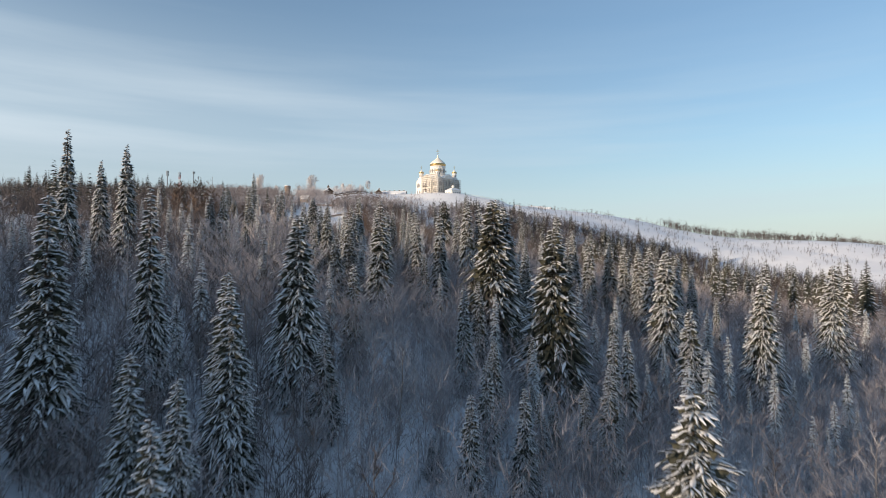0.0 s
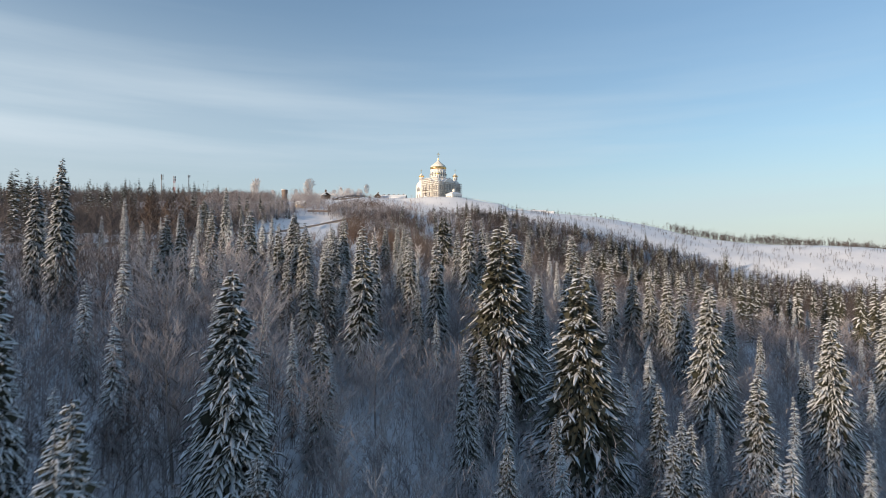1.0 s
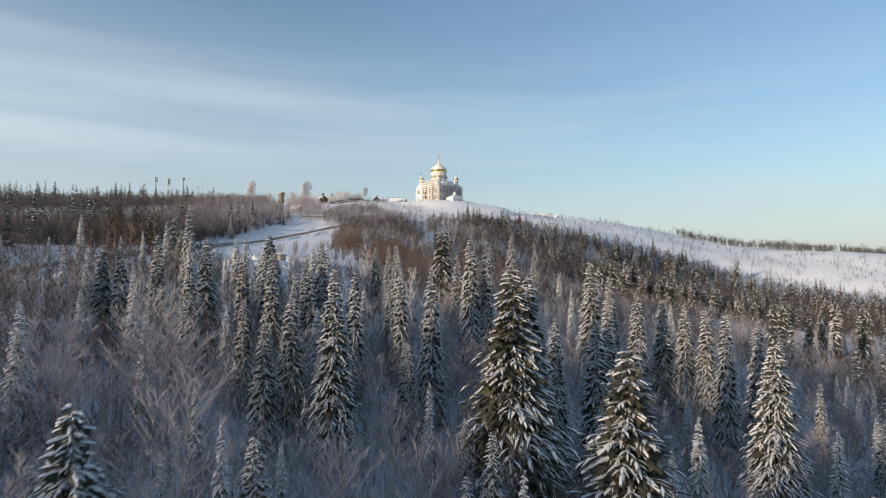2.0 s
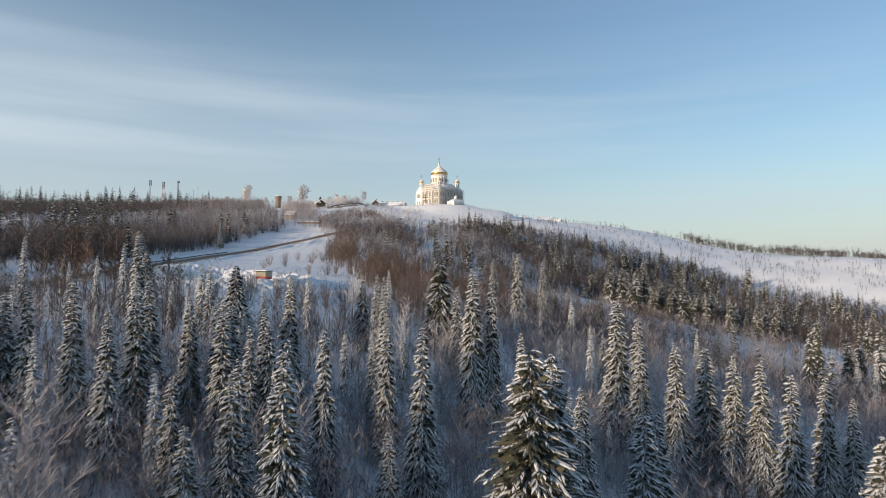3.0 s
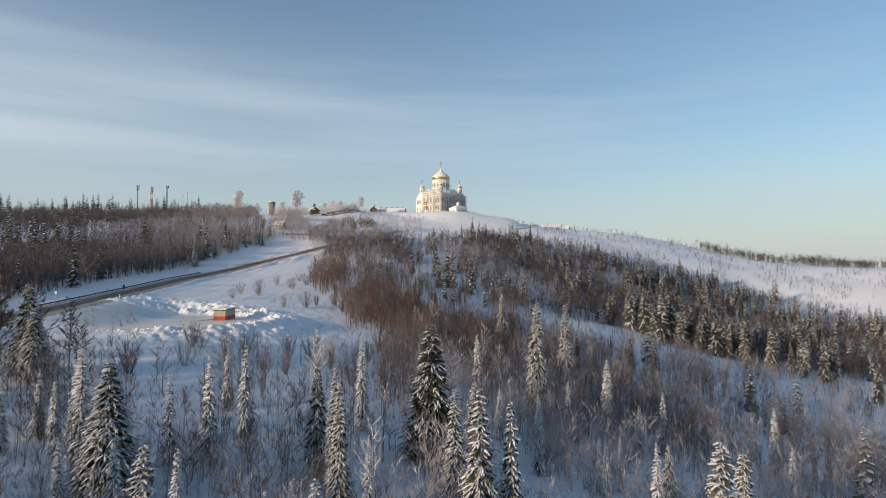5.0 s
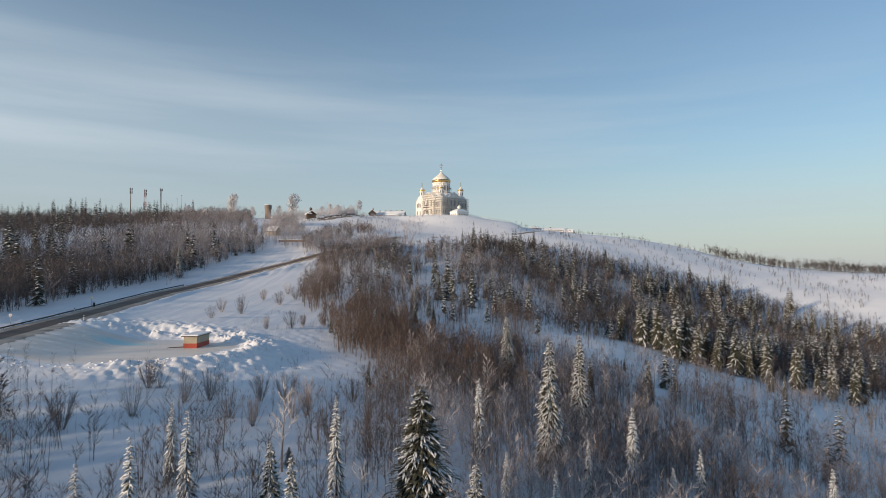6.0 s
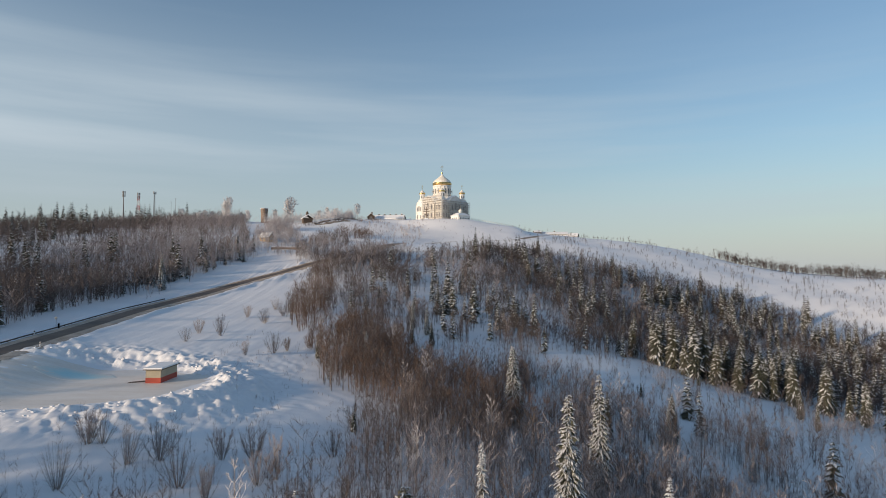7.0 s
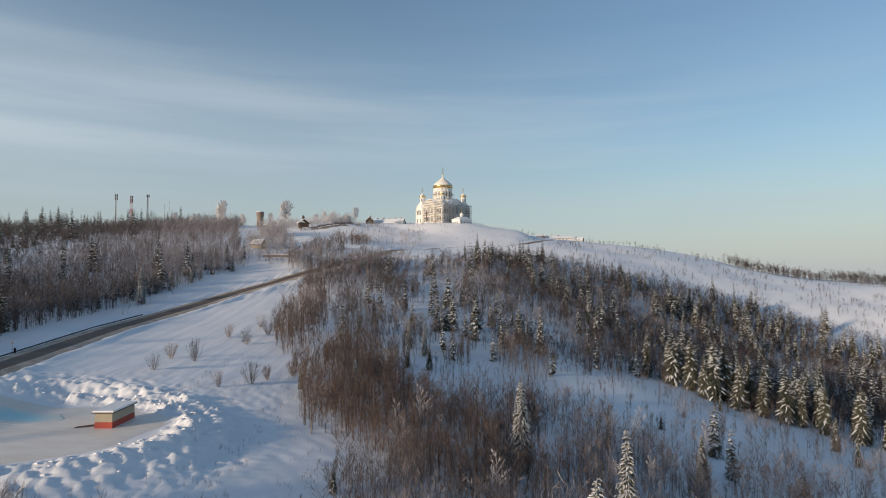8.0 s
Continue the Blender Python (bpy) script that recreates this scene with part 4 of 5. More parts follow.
thicket("valley_floor_woods", scatter(6500, (70, 20, 300, 430), lambda x, y: ~in_strip(x, y) & (y < wood_top(x)) & (clump(x, y, 60, 78) + 0.3 * (y > 200) > 0.2) & ((y < 190) | (y > 290) | (x > 175) | (clump(x, y, 24, 152) > 0.6)), 79), (5, 9), 36, 0.14, 0.24, TWIG_BROWN, "leafless woods on the valley floor", 80, 3, 0.66, (0.10, 0.2), 0.4)
thicket("roadside_woods", scatter(13500, (-360, 40, -70, 720), lambda x, y: (left_wood(x, y) | ((y < 175) & (x < -78))) & (x > -0.85 * y - 40) & (~upper_left(x, y) | (clump(x, y, 25, 97) > 0.66)), 26), (6, 11), 48, 0.18, 0.28, TWIG_BROWN, "brown leafless woods beyond the road", 27, 3, 0.64, (0.09, 0.18), 0.3)
thicket("roadside_frosted_woods", scatter(9600, (-330, 220, -95, 720), lambda x, y: left_wood(x, y) & upper_left(x, y), 29), (5, 10.5), 50, 0.15, 0.33, TWIG_GREY, "grey frosted leafless woods beyond the road", 30, 3, 0.64, (0.08, 0.17), 0.2)
thicket("roadside_tall_woods", scatter(2600, (-175, 228, -95, 400), lambda x, y: left_wood(x, y) & (y < 352 + 0.5 * (x + 150)), 103), (8, 12), 64, 0.12, 0.2, TWIG_BROWN, "tall brown leafless trees at the edge of the woods", 104, 4, 0.62, (0.07, 0.15))
thicket("roadside_rimed_woods", scatter(2600, (-175, 220, -95, 440), lambda x, y: left_wood(x, y) & (y > 352 + 0.5 * (x + 150)), 107), (6, 10), 64, 0.13, 0.23, TWIG_GREY, "tall rime-covered trees at the edge of the woods", 108, 4, 0.62, (0.07, 0.15))
thicket("bend_woods", scatter(2400, (-75, 405, 10, 520), bend, 81), (7, 11), 48, 0.17, 0.26, TWIG_GREY, "frosted leafless trees hiding the road's bend", 82, 3, 0.62, (0.08, 0.17))
thicket("ridge_shrubs", scatter(4200, (60, 400, 480, 720), lambda x, y: (y > wood_top(x) + 5) & (y < crest(x) + 10) & (clump(x, y, 40, 31) > 0.36), 32), (1.8, 5.2), 80, 0.085, 0.30, TWIG_BROWN, "scattered leafless shrubs on the snowy ridge", 33, 4, 0.6, (0.08, 0.18), 0.6)
thicket("hill_shrubs", scatter(1200, (-130, 470, -14, 630), lambda x, y: (y > wood_top(x) + 5) & (clump(x, y, 34, 34) > 0.34) & (x > -74) & (x < -20) & (y > 535), 35), (1.5, 5), 60, 0.16, 0.36, TWIG_RIME, "frosted shrubs on the church hill", 36, 3, 0.6, (0.10, 0.2))
thicket("hill_brush", scatter(260, (-20, 575, 70, 650), lambda x, y: (clump(x, y, 18, 147) > 0.5) & (y > wood_top(x) + 30), 148, 2.0), (0.6, 1.8), 40, 0.12, 0.4, TWIG_GREY, "low frosted brush on the church hill", 149, 4, 0.55, (0.14, 0.28))
thicket("far_woods", scatter(15000, (228, 560, 760, 700), lambda x, y: np.abs(y - crest(x) + 9) < 8, 37), (6, 9.5), 56, 0.26, 0.24, TWIG_DARK, "distant strip of leafless woods behind the ridge", 38, 3, 0.6, (0.08, 0.17), 0.5)
thicket("knoll_thicket", scatter(340, (-82, 490, -46, 560), lambda x, y: np.hypot(x + 63, (y - 524) * 0.55) < 12, 91), (5, 9), 64, 0.14, 0.24, TWIG_RED, "reddish leafless thicket beside the knoll", 92, 4)
thicket("knoll_trees", scatter(1300, (-140, 455, -90, 560), lambda x, y: ((np.hypot(x + 104, (y - 486) * 0.7) < 14) & (clump(x, y, 20, 114) > 0.4)) | (np.hypot(x + 121, (y - 545) * 0.7) < 11), 115), (6, 11.5), 72, 0.15, 0.28, TWIG_RIME, "frosted leafless trees below the knoll", 116, 4)
thicket("knoll_brush", scatter(420, (-112, 575, -70, 622), lambda x, y: np.abs(y - (596 + 0.75 * (x + 92))) < 7, 136), (0.8, 3.0), 40, 0.14, 0.4, TWIG_BROWN, "brown brush along the stairway on the knoll", 137, 3, 0.55, (0.12, 0.25))
thicket("knoll_crest_trees", scatter(260, (-106, 626, -84, 668), lambda x, y: clump(x, y, 16, 121) > 0.4, 122), (5, 10.5), 60, 0.2, 0.26, TWIG_FROST, "frosted leafless trees along the top of the knoll", 123, 3)
thicket("crest_trees", scatter(1900, (-300, 615, -84, 668), lambda x, y: (clump(x, y, 45, 88) > 0.36) & (np.abs(x + 167) > 13), 89), (3.5, 9), 56, 0.22, 0.28, TWIG_FROST, "frosted trees along the hill crest", 90, 3, 0.62, (0.09, 0.18))
thicket("field_saplings", scatter(2300, (-90, 155, 0, 300), lambda x, y: open_field(x, y) & off_pad(x, y) & (clump(x, y, 40, 39) + (198 - y) * 0.018 + 0.01 * (x + 35) > 0.7), 40), (2.5, 8.0), 56, 0.022, 0.085, TWIG_BROWN, "thin leafless saplings sticking out of snow", 41, 3, 0.65, (0.08, 0.18), 0.6)
thicket("field_weeds", scatter(900, (-52, 205, -14, 285), lambda x, y: open_field(x, y) & off_pad(x, y) & (clump(x, y, 14, 133) > 0.5), 134), (0.4, 1.3), 16, 0.03, 0.3, TWIG_BROWN, "dry weeds poking through the snow", 135, 3, 0.6, (0.15, 0.3), 0.5)
thicket("field_clumps", scatter(150, (-75, 160, -4, 212), lambda x, y: open_field(x, y) & off_pad(x, y) & (clump(x, y, 30, 124) + (200 - y) * 0.02 + 0.012 * (x + 30) > 0.62), 125, 2.2), (4.5, 9.0), 130, 0.022, 0.10, TWIG_BROWN, "many-stemmed leafless bushes in deep snow", 126, 8, 0.68, (0.05, 0.12), 0.6)
thicket("strip_saplings", scatter(2300, (-8, 200, 200, 345), lambda x, y: in_strip(x, y) & (clump(x, y, 30, 42) > 0.3), 43), (2.5, 7.5), 64, 0.06, 0.16, TWIG_BROWN, "thin leafless saplings on open snow", 44, 4, 0.65, (0.08, 0.17), 0.6)
thicket("strip_bushes", scatter(420, (30, 200, 180, 300), lambda x, y: in_strip(x, y) & ~in_strip(x, y - 40) & (clump(x, y, 26, 132) > 0.4), 127, 3.2), (3.5, 7), 280, 0.075, 0.36, TWIG_GREY, "rounded grey leafless bushes on open snow", 128, 10, 0.55, (0.08, 0.17))

birch = [bare_tree(70 + i, 10.0, 0.30, TWIG_BROWN if i % 2 else TWIG_FROST, "bare_tree", "slender leafless tree with fine frosted twigs") for i in range(6)]
trees = scatter(330, (-70, 20, 110, 215), dale, 45, 5)[:64]
plant(birch, trees, 64, r_.uniform(6, 11, len(trees)), 10.0)
edge = scatter(500, (-60, 215, 60, 330), slope_wood, 46, 6)[:45]
plant(birch, edge, 65, r_.uniform(6, 10, len(edge)), 10.0)
white = [bare_tree(90 + i, 12.0, 0.30, HOAR, "frosted_tree", "tall leafless tree white with hoar frost", 34, 0.10, 14, True) for i in range(3)]
SKYLINE = [(-192, 640, 129.9), (-196, 642, 126.3), (-138, 640, 129.7), (-141, 643, 127.6), (-215, 645, 119.4), (-219, 640, 117.0), (-210, 648, 118.7), (-240, 655, 121.9), (-105, 637, 121.0), (-98, 640, 120.4), (-111, 634, 117.9), (-238, 640, 115.1), (-175, 640, 118.7), (-79, 640, 124.1), (-154, 650, 120.6), (-257, 650, 115.1)]      # x, y, height of the top above datum
tall_ = np.array(SKYLINE, float)
plant(white, tall_[:, :2], 66, tall_[:, 2], 12.0, tips=True, wide=(0.7, 0.95))
spruce_stand("scattered_spruces", scatter(360, (-34, 300, 190, 590), lambda x, y: slope_wood(x, y) & (clump(x, y, 30, 118) > 0.45), 117, 6), (9, 14), "small snow-laden spruces among leafless woods on the slope", 119, 12, 6)
rimed = [bare_tree(140 + i, 12.0, 0.42, TWIG_RIME, "rimed_tree", "spreading leafless tree with rime on its boughs", 22, 0.03, 9, True) for i in range(2)]
plant(rimed, np.array([(-20.6, 80), (-24.5, 84), (-17.5, 75.5), (-27, 77), (-8.5, 62), (-14, 66), (-6, 74), (-19, 60), (26, 84), (41, 101)], float), 138, [12.5, 13, 11, 12, 9, 10, 9, 11, 8, 8], 12.0)
russet = [bare_tree(120 + i, 14.0, 0.26, TWIG_RED, "bare_tree", "tall leafless tree with reddish brown twigs near the road", 24, 0.05, 12) for i in range(2)]
plant(russet, np.array([(-66, 171), (-70, 175), (-74, 170), (-63, 176), (-56, 173), (-78, 178), (-68, 165), (-53, 171), (-72, 166), (-76, 174), (-64, 168), (-80, 171)], float), 70, [14.5, 15.5, 13, 14, 11, 13, 12, 8, 14, 14, 13, 12], 14.0)
for mdl in birch + white + russet + rimed:
    remove(mdl)


def shrub(seed, mat, label):
    """A bare multi-stemmed bush about 4 m high."""
    r = random.Random(seed)
    root = thing("bush", (0, 0, 0), 0, label, "bush", "bushes on the snowfield")
    stems, twigs = Shape(), Shape()
    for _ in range(20):
        a, t = r.uniform(0, 6.28), r.uniform(0.1, 1.0)
        out = Vector((math.cos(a) * t, math.sin(a) * t, 0))
        L = 4.0 * (1 - 0.35 * t * t) * r.uniform(0.85, 1.0)
        p, m, q = out * 0.2 - Vector((0, 0, 0.2)), out * 1.05 + Vector((0, 0, L * 0.42)), out * 1.75 + Vector((0, 0, L * (1 - 0.12 * t)))
        stems.tube(p, m, 0.024, 0.015, 3), stems.tube(m, q, 0.015, 0.004, 3)
        for _ in range(30):
            u = r.uniform(0.22, 1)
            k = p.lerp(m, u * 2) if u < 0.5 else m.lerp(q, u * 2 - 1)
            e = k + (out * 0.5 + Vector((r.uniform(-.6, .6), r.uniform(-.6, .6), r.uniform(0.3, 1.2)))).normalized() * r.uniform(0.4, 0.95)
            w = (e - k).orthogonal().normalized() * 0.013
            twigs.add([k - w, k + w, e], [(0, 1, 2)])
    part("stem", stems, BARE_BARK, root)
    tagged(part("crown", twigs, mat, root), kind="stuff")
    return root


grey_bush = [shrub(100 + i, TWIG_GREY, "grey-brown leafless bush on open snow") for i in range(3)]
red_bush = [shrub(110 + i, TWIG_RED, "reddish leafless bush on open snow") for i in range(2)]
FIELD = [(-58.7, 275.4), (-64.9, 276.1), (-63.6, 264.8), (-53.7, 298), (-57.4, 321.9), (-61.3, 304.5), (-46.5, 195.7), (-44.9, 196.3), (-35.3, 192.9), (-38.3, 190.4), (-29.6, 186), (-27.9, 195.6),
         (-20.9, 189.2), (-19.2, 191.9), (-13.8, 182), (-41.9, 182), (-25.2, 183.5), (-47.7, 175.2), (-52, 312), (-24, 197)]
plant(grey_bush, np.array(FIELD), 67, [6.0, 4.6, 4.2, 5.0, 5.5, 4.5] + list(r_.uniform(4.2, 6.4, len(FIELD) - 6)), 4.0, wide=(0.95, 1.3))
plant(red_bush, np.array([(-40.3, 261.9), (-45.6, 256.9), (-38, 266), (-13.8, 202.5), (-13, 215.8), (-34, 272)]), 68, [5.4, 3.8, 3.6, 4.6, 4.8, 4.0], 4.0, wide=(1.0, 1.3))
for mdl in grey_bush + red_bush:
    remove(mdl)


# ---- the cathedral on the hill ----
def cross(shape, base, tall, r, turn=0.0, mat=0):
    """A three-barred cross."""
    shape.tube(base, (base[0], base[1], base[2] + tall), r, r, 5, mat, True)
    for u, half in ((0.80, 0.13), (0.64, 0.26), (0.34, 0.15)):
        dx, dy = math.cos(turn) * tall * half, math.sin(turn) * tall * half
        tilt = tall * 0.05 if half == 0.15 else 0
        shape.tube((base[0] - dx, base[1] - dy, base[2] + tall * u + tilt), (base[0] + dx, base[1] + dy, base[2] + tall * u - tilt), r, r, 5, mat, True)


def arched_window(parent, at, turn, wide, tall):
    """A tall window with a round head: frame and glazing, facing its own -y."""
    win = part("window", Shape(), TRIM_W, parent)
    for name, grow, depth, mat in (("window_frame", 0.22, 0.30, TRIM_W), ("pane", 0.0, 0.36, GLASS)):
        s = Shape()
        w = wide / 2 + grow
        out = [(-w, -grow)] + [(-w * math.cos(a), tall - wide / 2 + w * math.sin(a)) for a in [math.pi * i / 8 for i in range(9)]] + [(w, -grow)]
        n = len(out)
        s.add([(x, -d, z) for d in (0, depth) for x, z in out], [tuple(range(n, 2 * n))] + [(i, (i + 1) % n, n + (i + 1) % n, n + i) for i in range(n)])
        ob = part(name, s, mat, win)
    win.matrix_basis = Matrix.Translation(at) @ Matrix.Rotation(turn, 4, "Z")


def onion(r, z0, tall, flat=1.0):
    """Profile of a helmet dome: swelling foot, then a hollow curve to the point."""
    prof = [(0.88, 0.0), (0.98, 0.06), (1.02, 0.14), (1.0, 0.22), (0.93, 0.32), (0.80, 0.43), (0.62, 0.54), (0.43, 0.65), (0.26, 0.76), (0.13, 0.87), (0.05, 0.95), (0.02, 1.0)]
    return [(r * a, z0 + tall * b) for a, b in prof]


CHURCH = (-5.6, 657.0, 110.3)
church = thing("cathedral", CHURCH, radians(45), "white domed Orthodox cathedral under scaffolding on the snowy hilltop", "cathedral")
H0 = 12.4
body = Shape().box((0, 0, -2), (30, 30, H0 + 2)).box((0, 0, H0), (31.4, 31.4, 0.7))
for k in range(4):                                         # corner piers and a plinth
    a = radians(45 + 90 * k)
    body.box((15.6 * math.copysign(1, math.cos(a)), 15.6 * math.copysign(1, math.sin(a)), -2), (2.2, 2.2, H0 + 1.2))
body.box((0, 0, -2), (31.2, 31.2, 3.6))
part("wall", body, PLASTER, church)
for k in range(4):                                         # gabled bays with curved tops
    turn = radians(90 * k)
    bay = Shape().box((0, -14.2, -2), (15, 5.4, 16.0))
    rim = [(-7.9 * math.cos(math.pi * i / 12), 13.8 + (6.2 * math.sin(math.pi * i / 12)) ** 1.0 + (1.0 if i == 6 else 0)) for i in range(13)]
    n = len(rim)
    bay.add([(x, y, z) for y in (-16.9, -6.0) for x, z in rim], [tuple(range(n))[::-1]] + [(i, i + 1, n + i + 1, n + i) for i in range(n - 1)] + [tuple(range(n, 2 * n))])
    for x in (-7.2, -2.5, 2.5, 7.2):
        bay.box((x, -17.0, -2), (0.9, 0.7, 16.3))
    bay.box((0, -17.0, 7.8), (15, 0.6, 0.6))
    b = part("gabled_bay", bay, PLASTER, church)
    b.matrix_basis = Matrix.Rotation(turn, 4, "Z")
    cap = Shape()
    hood = [(x * 1.03, z + 0.35) for x, z in rim]
    cap.add([(x, y, z + d) for d in (0, 0.45) for y in (-17.3, -6.0) for x, z in hood],
            [(i, i + 1, n + i + 1, n + i) for i in range(n - 1)] + [(2 * n + i + 1, 2 * n + i, 3 * n + i, 3 * n + i + 1) for i in range(n - 1)] + [(i + 1, i, 2 * n + i, 2 * n + i + 1) for i in range(n - 1)])
    c = part("roof_snow", cap, SNOW_ROOF, church, "snow on the curved gable", smooth=True)
    c.matrix_basis = Matrix.Rotation(turn, 4, "Z")
    for x, w, t, z in ((-4.6, 1.3, 4.6, 9.0), (0, 1.5, 6.4, 9.0), (4.6, 1.3, 4.6, 9.0), (-4.6, 1.3, 4.0, 2.0), (4.6, 1.3, 4.0, 2.0), (0, 2.6, 5.6, 0.6)):
        m = Matrix.Rotation(turn, 4, "Z") @ Matrix.Translation((x, -17.0, z))
        arched_window(church, m.translation, turn, w, t)
part("roof", Shape().box((0, 0, H0 + 0.7), (30.6, 30.6, 6.4), taper=0.62), SNOW_ROOF, church, "snow-covered roof round the drum")
part("drum_base", Shape().lathe([(10.2, 16.0), (10.2, 20.5), (9.2, 21.4), (9.2, 22.2)], 16, start=radians(11)), PLASTER, church)
drum = part("drum", Shape().lathe([(8.4, 21.8), (8.4, 23.0), (7.9, 23.2), (7.9, 30.6), (8.4, 30.9), (8.4, 31.8), (7.4, 32.0)], 32), PLASTER, church)
for i in range(16):
    a = 2 * math.pi * i / 16
    arched_window(drum, (7.85 * math.cos(a), 7.85 * math.sin(a), 24.3), a + math.pi / 2, 1.15, 4.6)
    part("half_column", Shape().tube((8.0 * math.cos(a + 0.196), 8.0 * math.sin(a + 0.196), 23.0), (8.0 * math.cos(a + 0.196), 8.0 * math.sin(a + 0.196), 30.8), 0.28, 0.28, 6), TRIM_W, drum)
prof = onion(8.5, 31.9, 11.2)
dome = part("dome", Shape().lathe(prof[2:], 40), DOME, church, "helmet dome whitened by hoar frost", smooth=True)
part("gold_band", Shape().lathe([(7.4, 31.6)] + [(r + 0.06, z) for r, z in prof[:4]] + [(prof[3][0] - 0.3, prof[3][1] + 0.02)], 40), GOLD, dome, "gilded foot of the dome", smooth=True)
finial = Shape().lathe([(0.25, 42.3), (0.3, 42.9), (0.8, 43.3), (0.8, 43.8), (0.3, 44.2), (0.15, 44.5)], 12)
cross(finial, (0, 0, 44.1), 6.6, 0.17, radians(-45))
part("cross", finial, GOLD, church, "gilded three-barred cross")
for sx in (-1, 1):
    for sy in (-1, 1):
        x, y = 12.6 * sx, 12.6 * sy
        bay = Shape().box((x, y, -2), (7.6, 7.6, 15.6))
        hoods = Shape()
        for k in range(4):
            spin = Matrix.Translation((x, y, 0)) @ Matrix.Rotation(radians(90 * k), 4, "Z")
            arc = [(-3.6 * math.cos(math.pi * i / 8), 13.5 + 3.6 * math.sin(math.pi * i / 8)) for i in range(9)]
            gable = Shape().add([spin @ Vector((px, py, pz)) for py in (-4.0, -1.5) for px, pz in arc], [tuple(range(9))[::-1]] + [(i, i + 1, 10 + i, 9 + i) for i in range(8)])
            hoods.add([spin @ Vector((px * 1.06, py, pz + up)) for up in (0.1, 0.5) for py in (-4.2, -1.5) for px, pz in arc],
                      [(18 + i + 1, 18 + i, 27 + i, 28 + i) for i in range(8)] + [(i + 1, i, 18 + i, 19 + i) for i in range(8)])
            for px in (-3.5, 3.5):
                q = spin @ Vector((px, -3.85, -2))
                part("pilaster", Shape().box(q, (0.8, 0.8, 15.8), radians(90 * k)), TRIM_W, church)
            part("string_course", Shape().box(spin @ Vector((0, -3.9, 7.4)), (6.2, 0.5, 0.5), radians(90 * k)), TRIM_W, church)
            part("corner_gable", gable, PLASTER, church)
        part("corner_bay", bay, PLASTER, church)
        part("bay_snow", hoods, SNOW_ROOF, church, "snow on the rounded corner gables", smooth=True)
        for k in range(4):
            out = Matrix.Rotation(radians(90 * k), 4, "Z") @ Vector((0, -1, 0))
            if out.x * sx + out.y * sy < 0:
                continue
            for u, t, z in ((-1.9, 3.6, 8.8), (0, 4.6, 8.8), (1.9, 3.6, 8.8), (-1.7, 3.4, 2.2), (1.7, 3.4, 2.2)):
                q = Matrix.Translation((x, y, 0)) @ Matrix.Rotation(radians(90 * k), 4, "Z") @ Vector((u, -3.82, z))
                arched_window(church, q, radians(90 * k), 1.0, t)
        tower = part("turret", Shape().box((x, y, H0 + 3), (5.2, 5.2, 3.2), taper=0.9).box((x, y, 18.4), (5.6, 5.6, 0.5)).lathe([(2.5, 18.8), (2.5, 19.8), (2.15, 20.0), (2.15, 23.4), (2.6, 23.7), (2.6, 24.2), (2.0, 24.3)], 12, (x, y, 0)), PLASTER, church)
        for i in range(6):
            a = 2 * math.pi * (i + 0.5) / 6
            arched = Shape().box((0, -0.06, 0), (0.7, 0.3, 2.3))
            w = part("window", arched, GLASS, tower)
            w.matrix_basis = Matrix.Translation((x + 2.1 * math.cos(a), y + 2.1 * math.sin(a), 20.6)) @ Matrix.Rotation(a + math.pi / 2, 4, "Z")
        p = onion(2.75, 24.2, 4.4)
        cap = part("dome", Shape().lathe(p[2:], 20, (x, y, 0)), DOME, tower, "small frosted dome", smooth=True)
        part("gold_band", Shape().lathe([(2.1, 24.1)] + [(a + 0.05, b) for a, b in p[:5]] + [(p[4][0] - 0.2, p[4][1] + 0.02)], 20, (x, y, 0)), GOLD, cap, "gilded foot of the small dome", smooth=True)
        top = Shape()
        cross(top, (x, y, 28.3), 4.4, 0.13, radians(-45))
        part("cross", top, GOLD, tower)

# scaffolding over the two faces that are under repair
scaffold = thing("scaffolding", CHURCH, radians(45), "tall steel and plank scaffolding against the cathedral walls", "scaffolding")
for x0, x1, y, z1, flip in ((-16.4, 16.8, -18.4, 16, False), (-17.5, 6.0, -18.4, 20, True)):
    rot = Matrix.Rotation(radians(-90), 4, "Z") if flip else Matrix.Identity(4)
    if flip:
        x0, x1 = -6.0, 16.8
    n = int((x1 - x0) / 2.4)
    for i in range(n + 1):
        x = x0 + (x1 - x0) * i / n
        for yy in (y, y + 1.2):
            o = part("pole", Shape().tube((x, yy, -2.5), (x, yy, z1 + 1), 0.10, 0.10, 4), TUBES, scaffold)
            o.matrix_basis = rot
    for k in range(int(z1 / 2.0) + 1):
        o = part("platform", Shape().box(((x0 + x1) / 2, y + 0.6, 2.0 * k), (x1 - x0 + 0.6, 1.25, 0.24)), PLANK, scaffold)
        o.matrix_basis = rot
        o = part("handrail", Shape().tube((x0, y, 2.0 * k + 1.05), (x1, y, 2.0 * k + 1.05), 0.07, 0.07, 4), TUBES, scaffold)
        o.matrix_basis = rot

for k in range(2):                                         # light rings of boards round the drum
    z = 22.6 + 4.0 * k
    part("platform", Shape().lathe([(8.7, z), (9.3, z), (9.3, z + 0.14), (8.7, z + 0.14)], 28), PLANK, scaffold)
for k in range(14):
    a = 2 * math.pi * k / 14
    part("pole", Shape().tube((9.3 * math.cos(a), 9.3 * math.sin(a), 20.5), (9.3 * math.cos(a), 9.3 * math.sin(a), 28.0), 0.08, 0.08, 4), TUBES, scaffold)

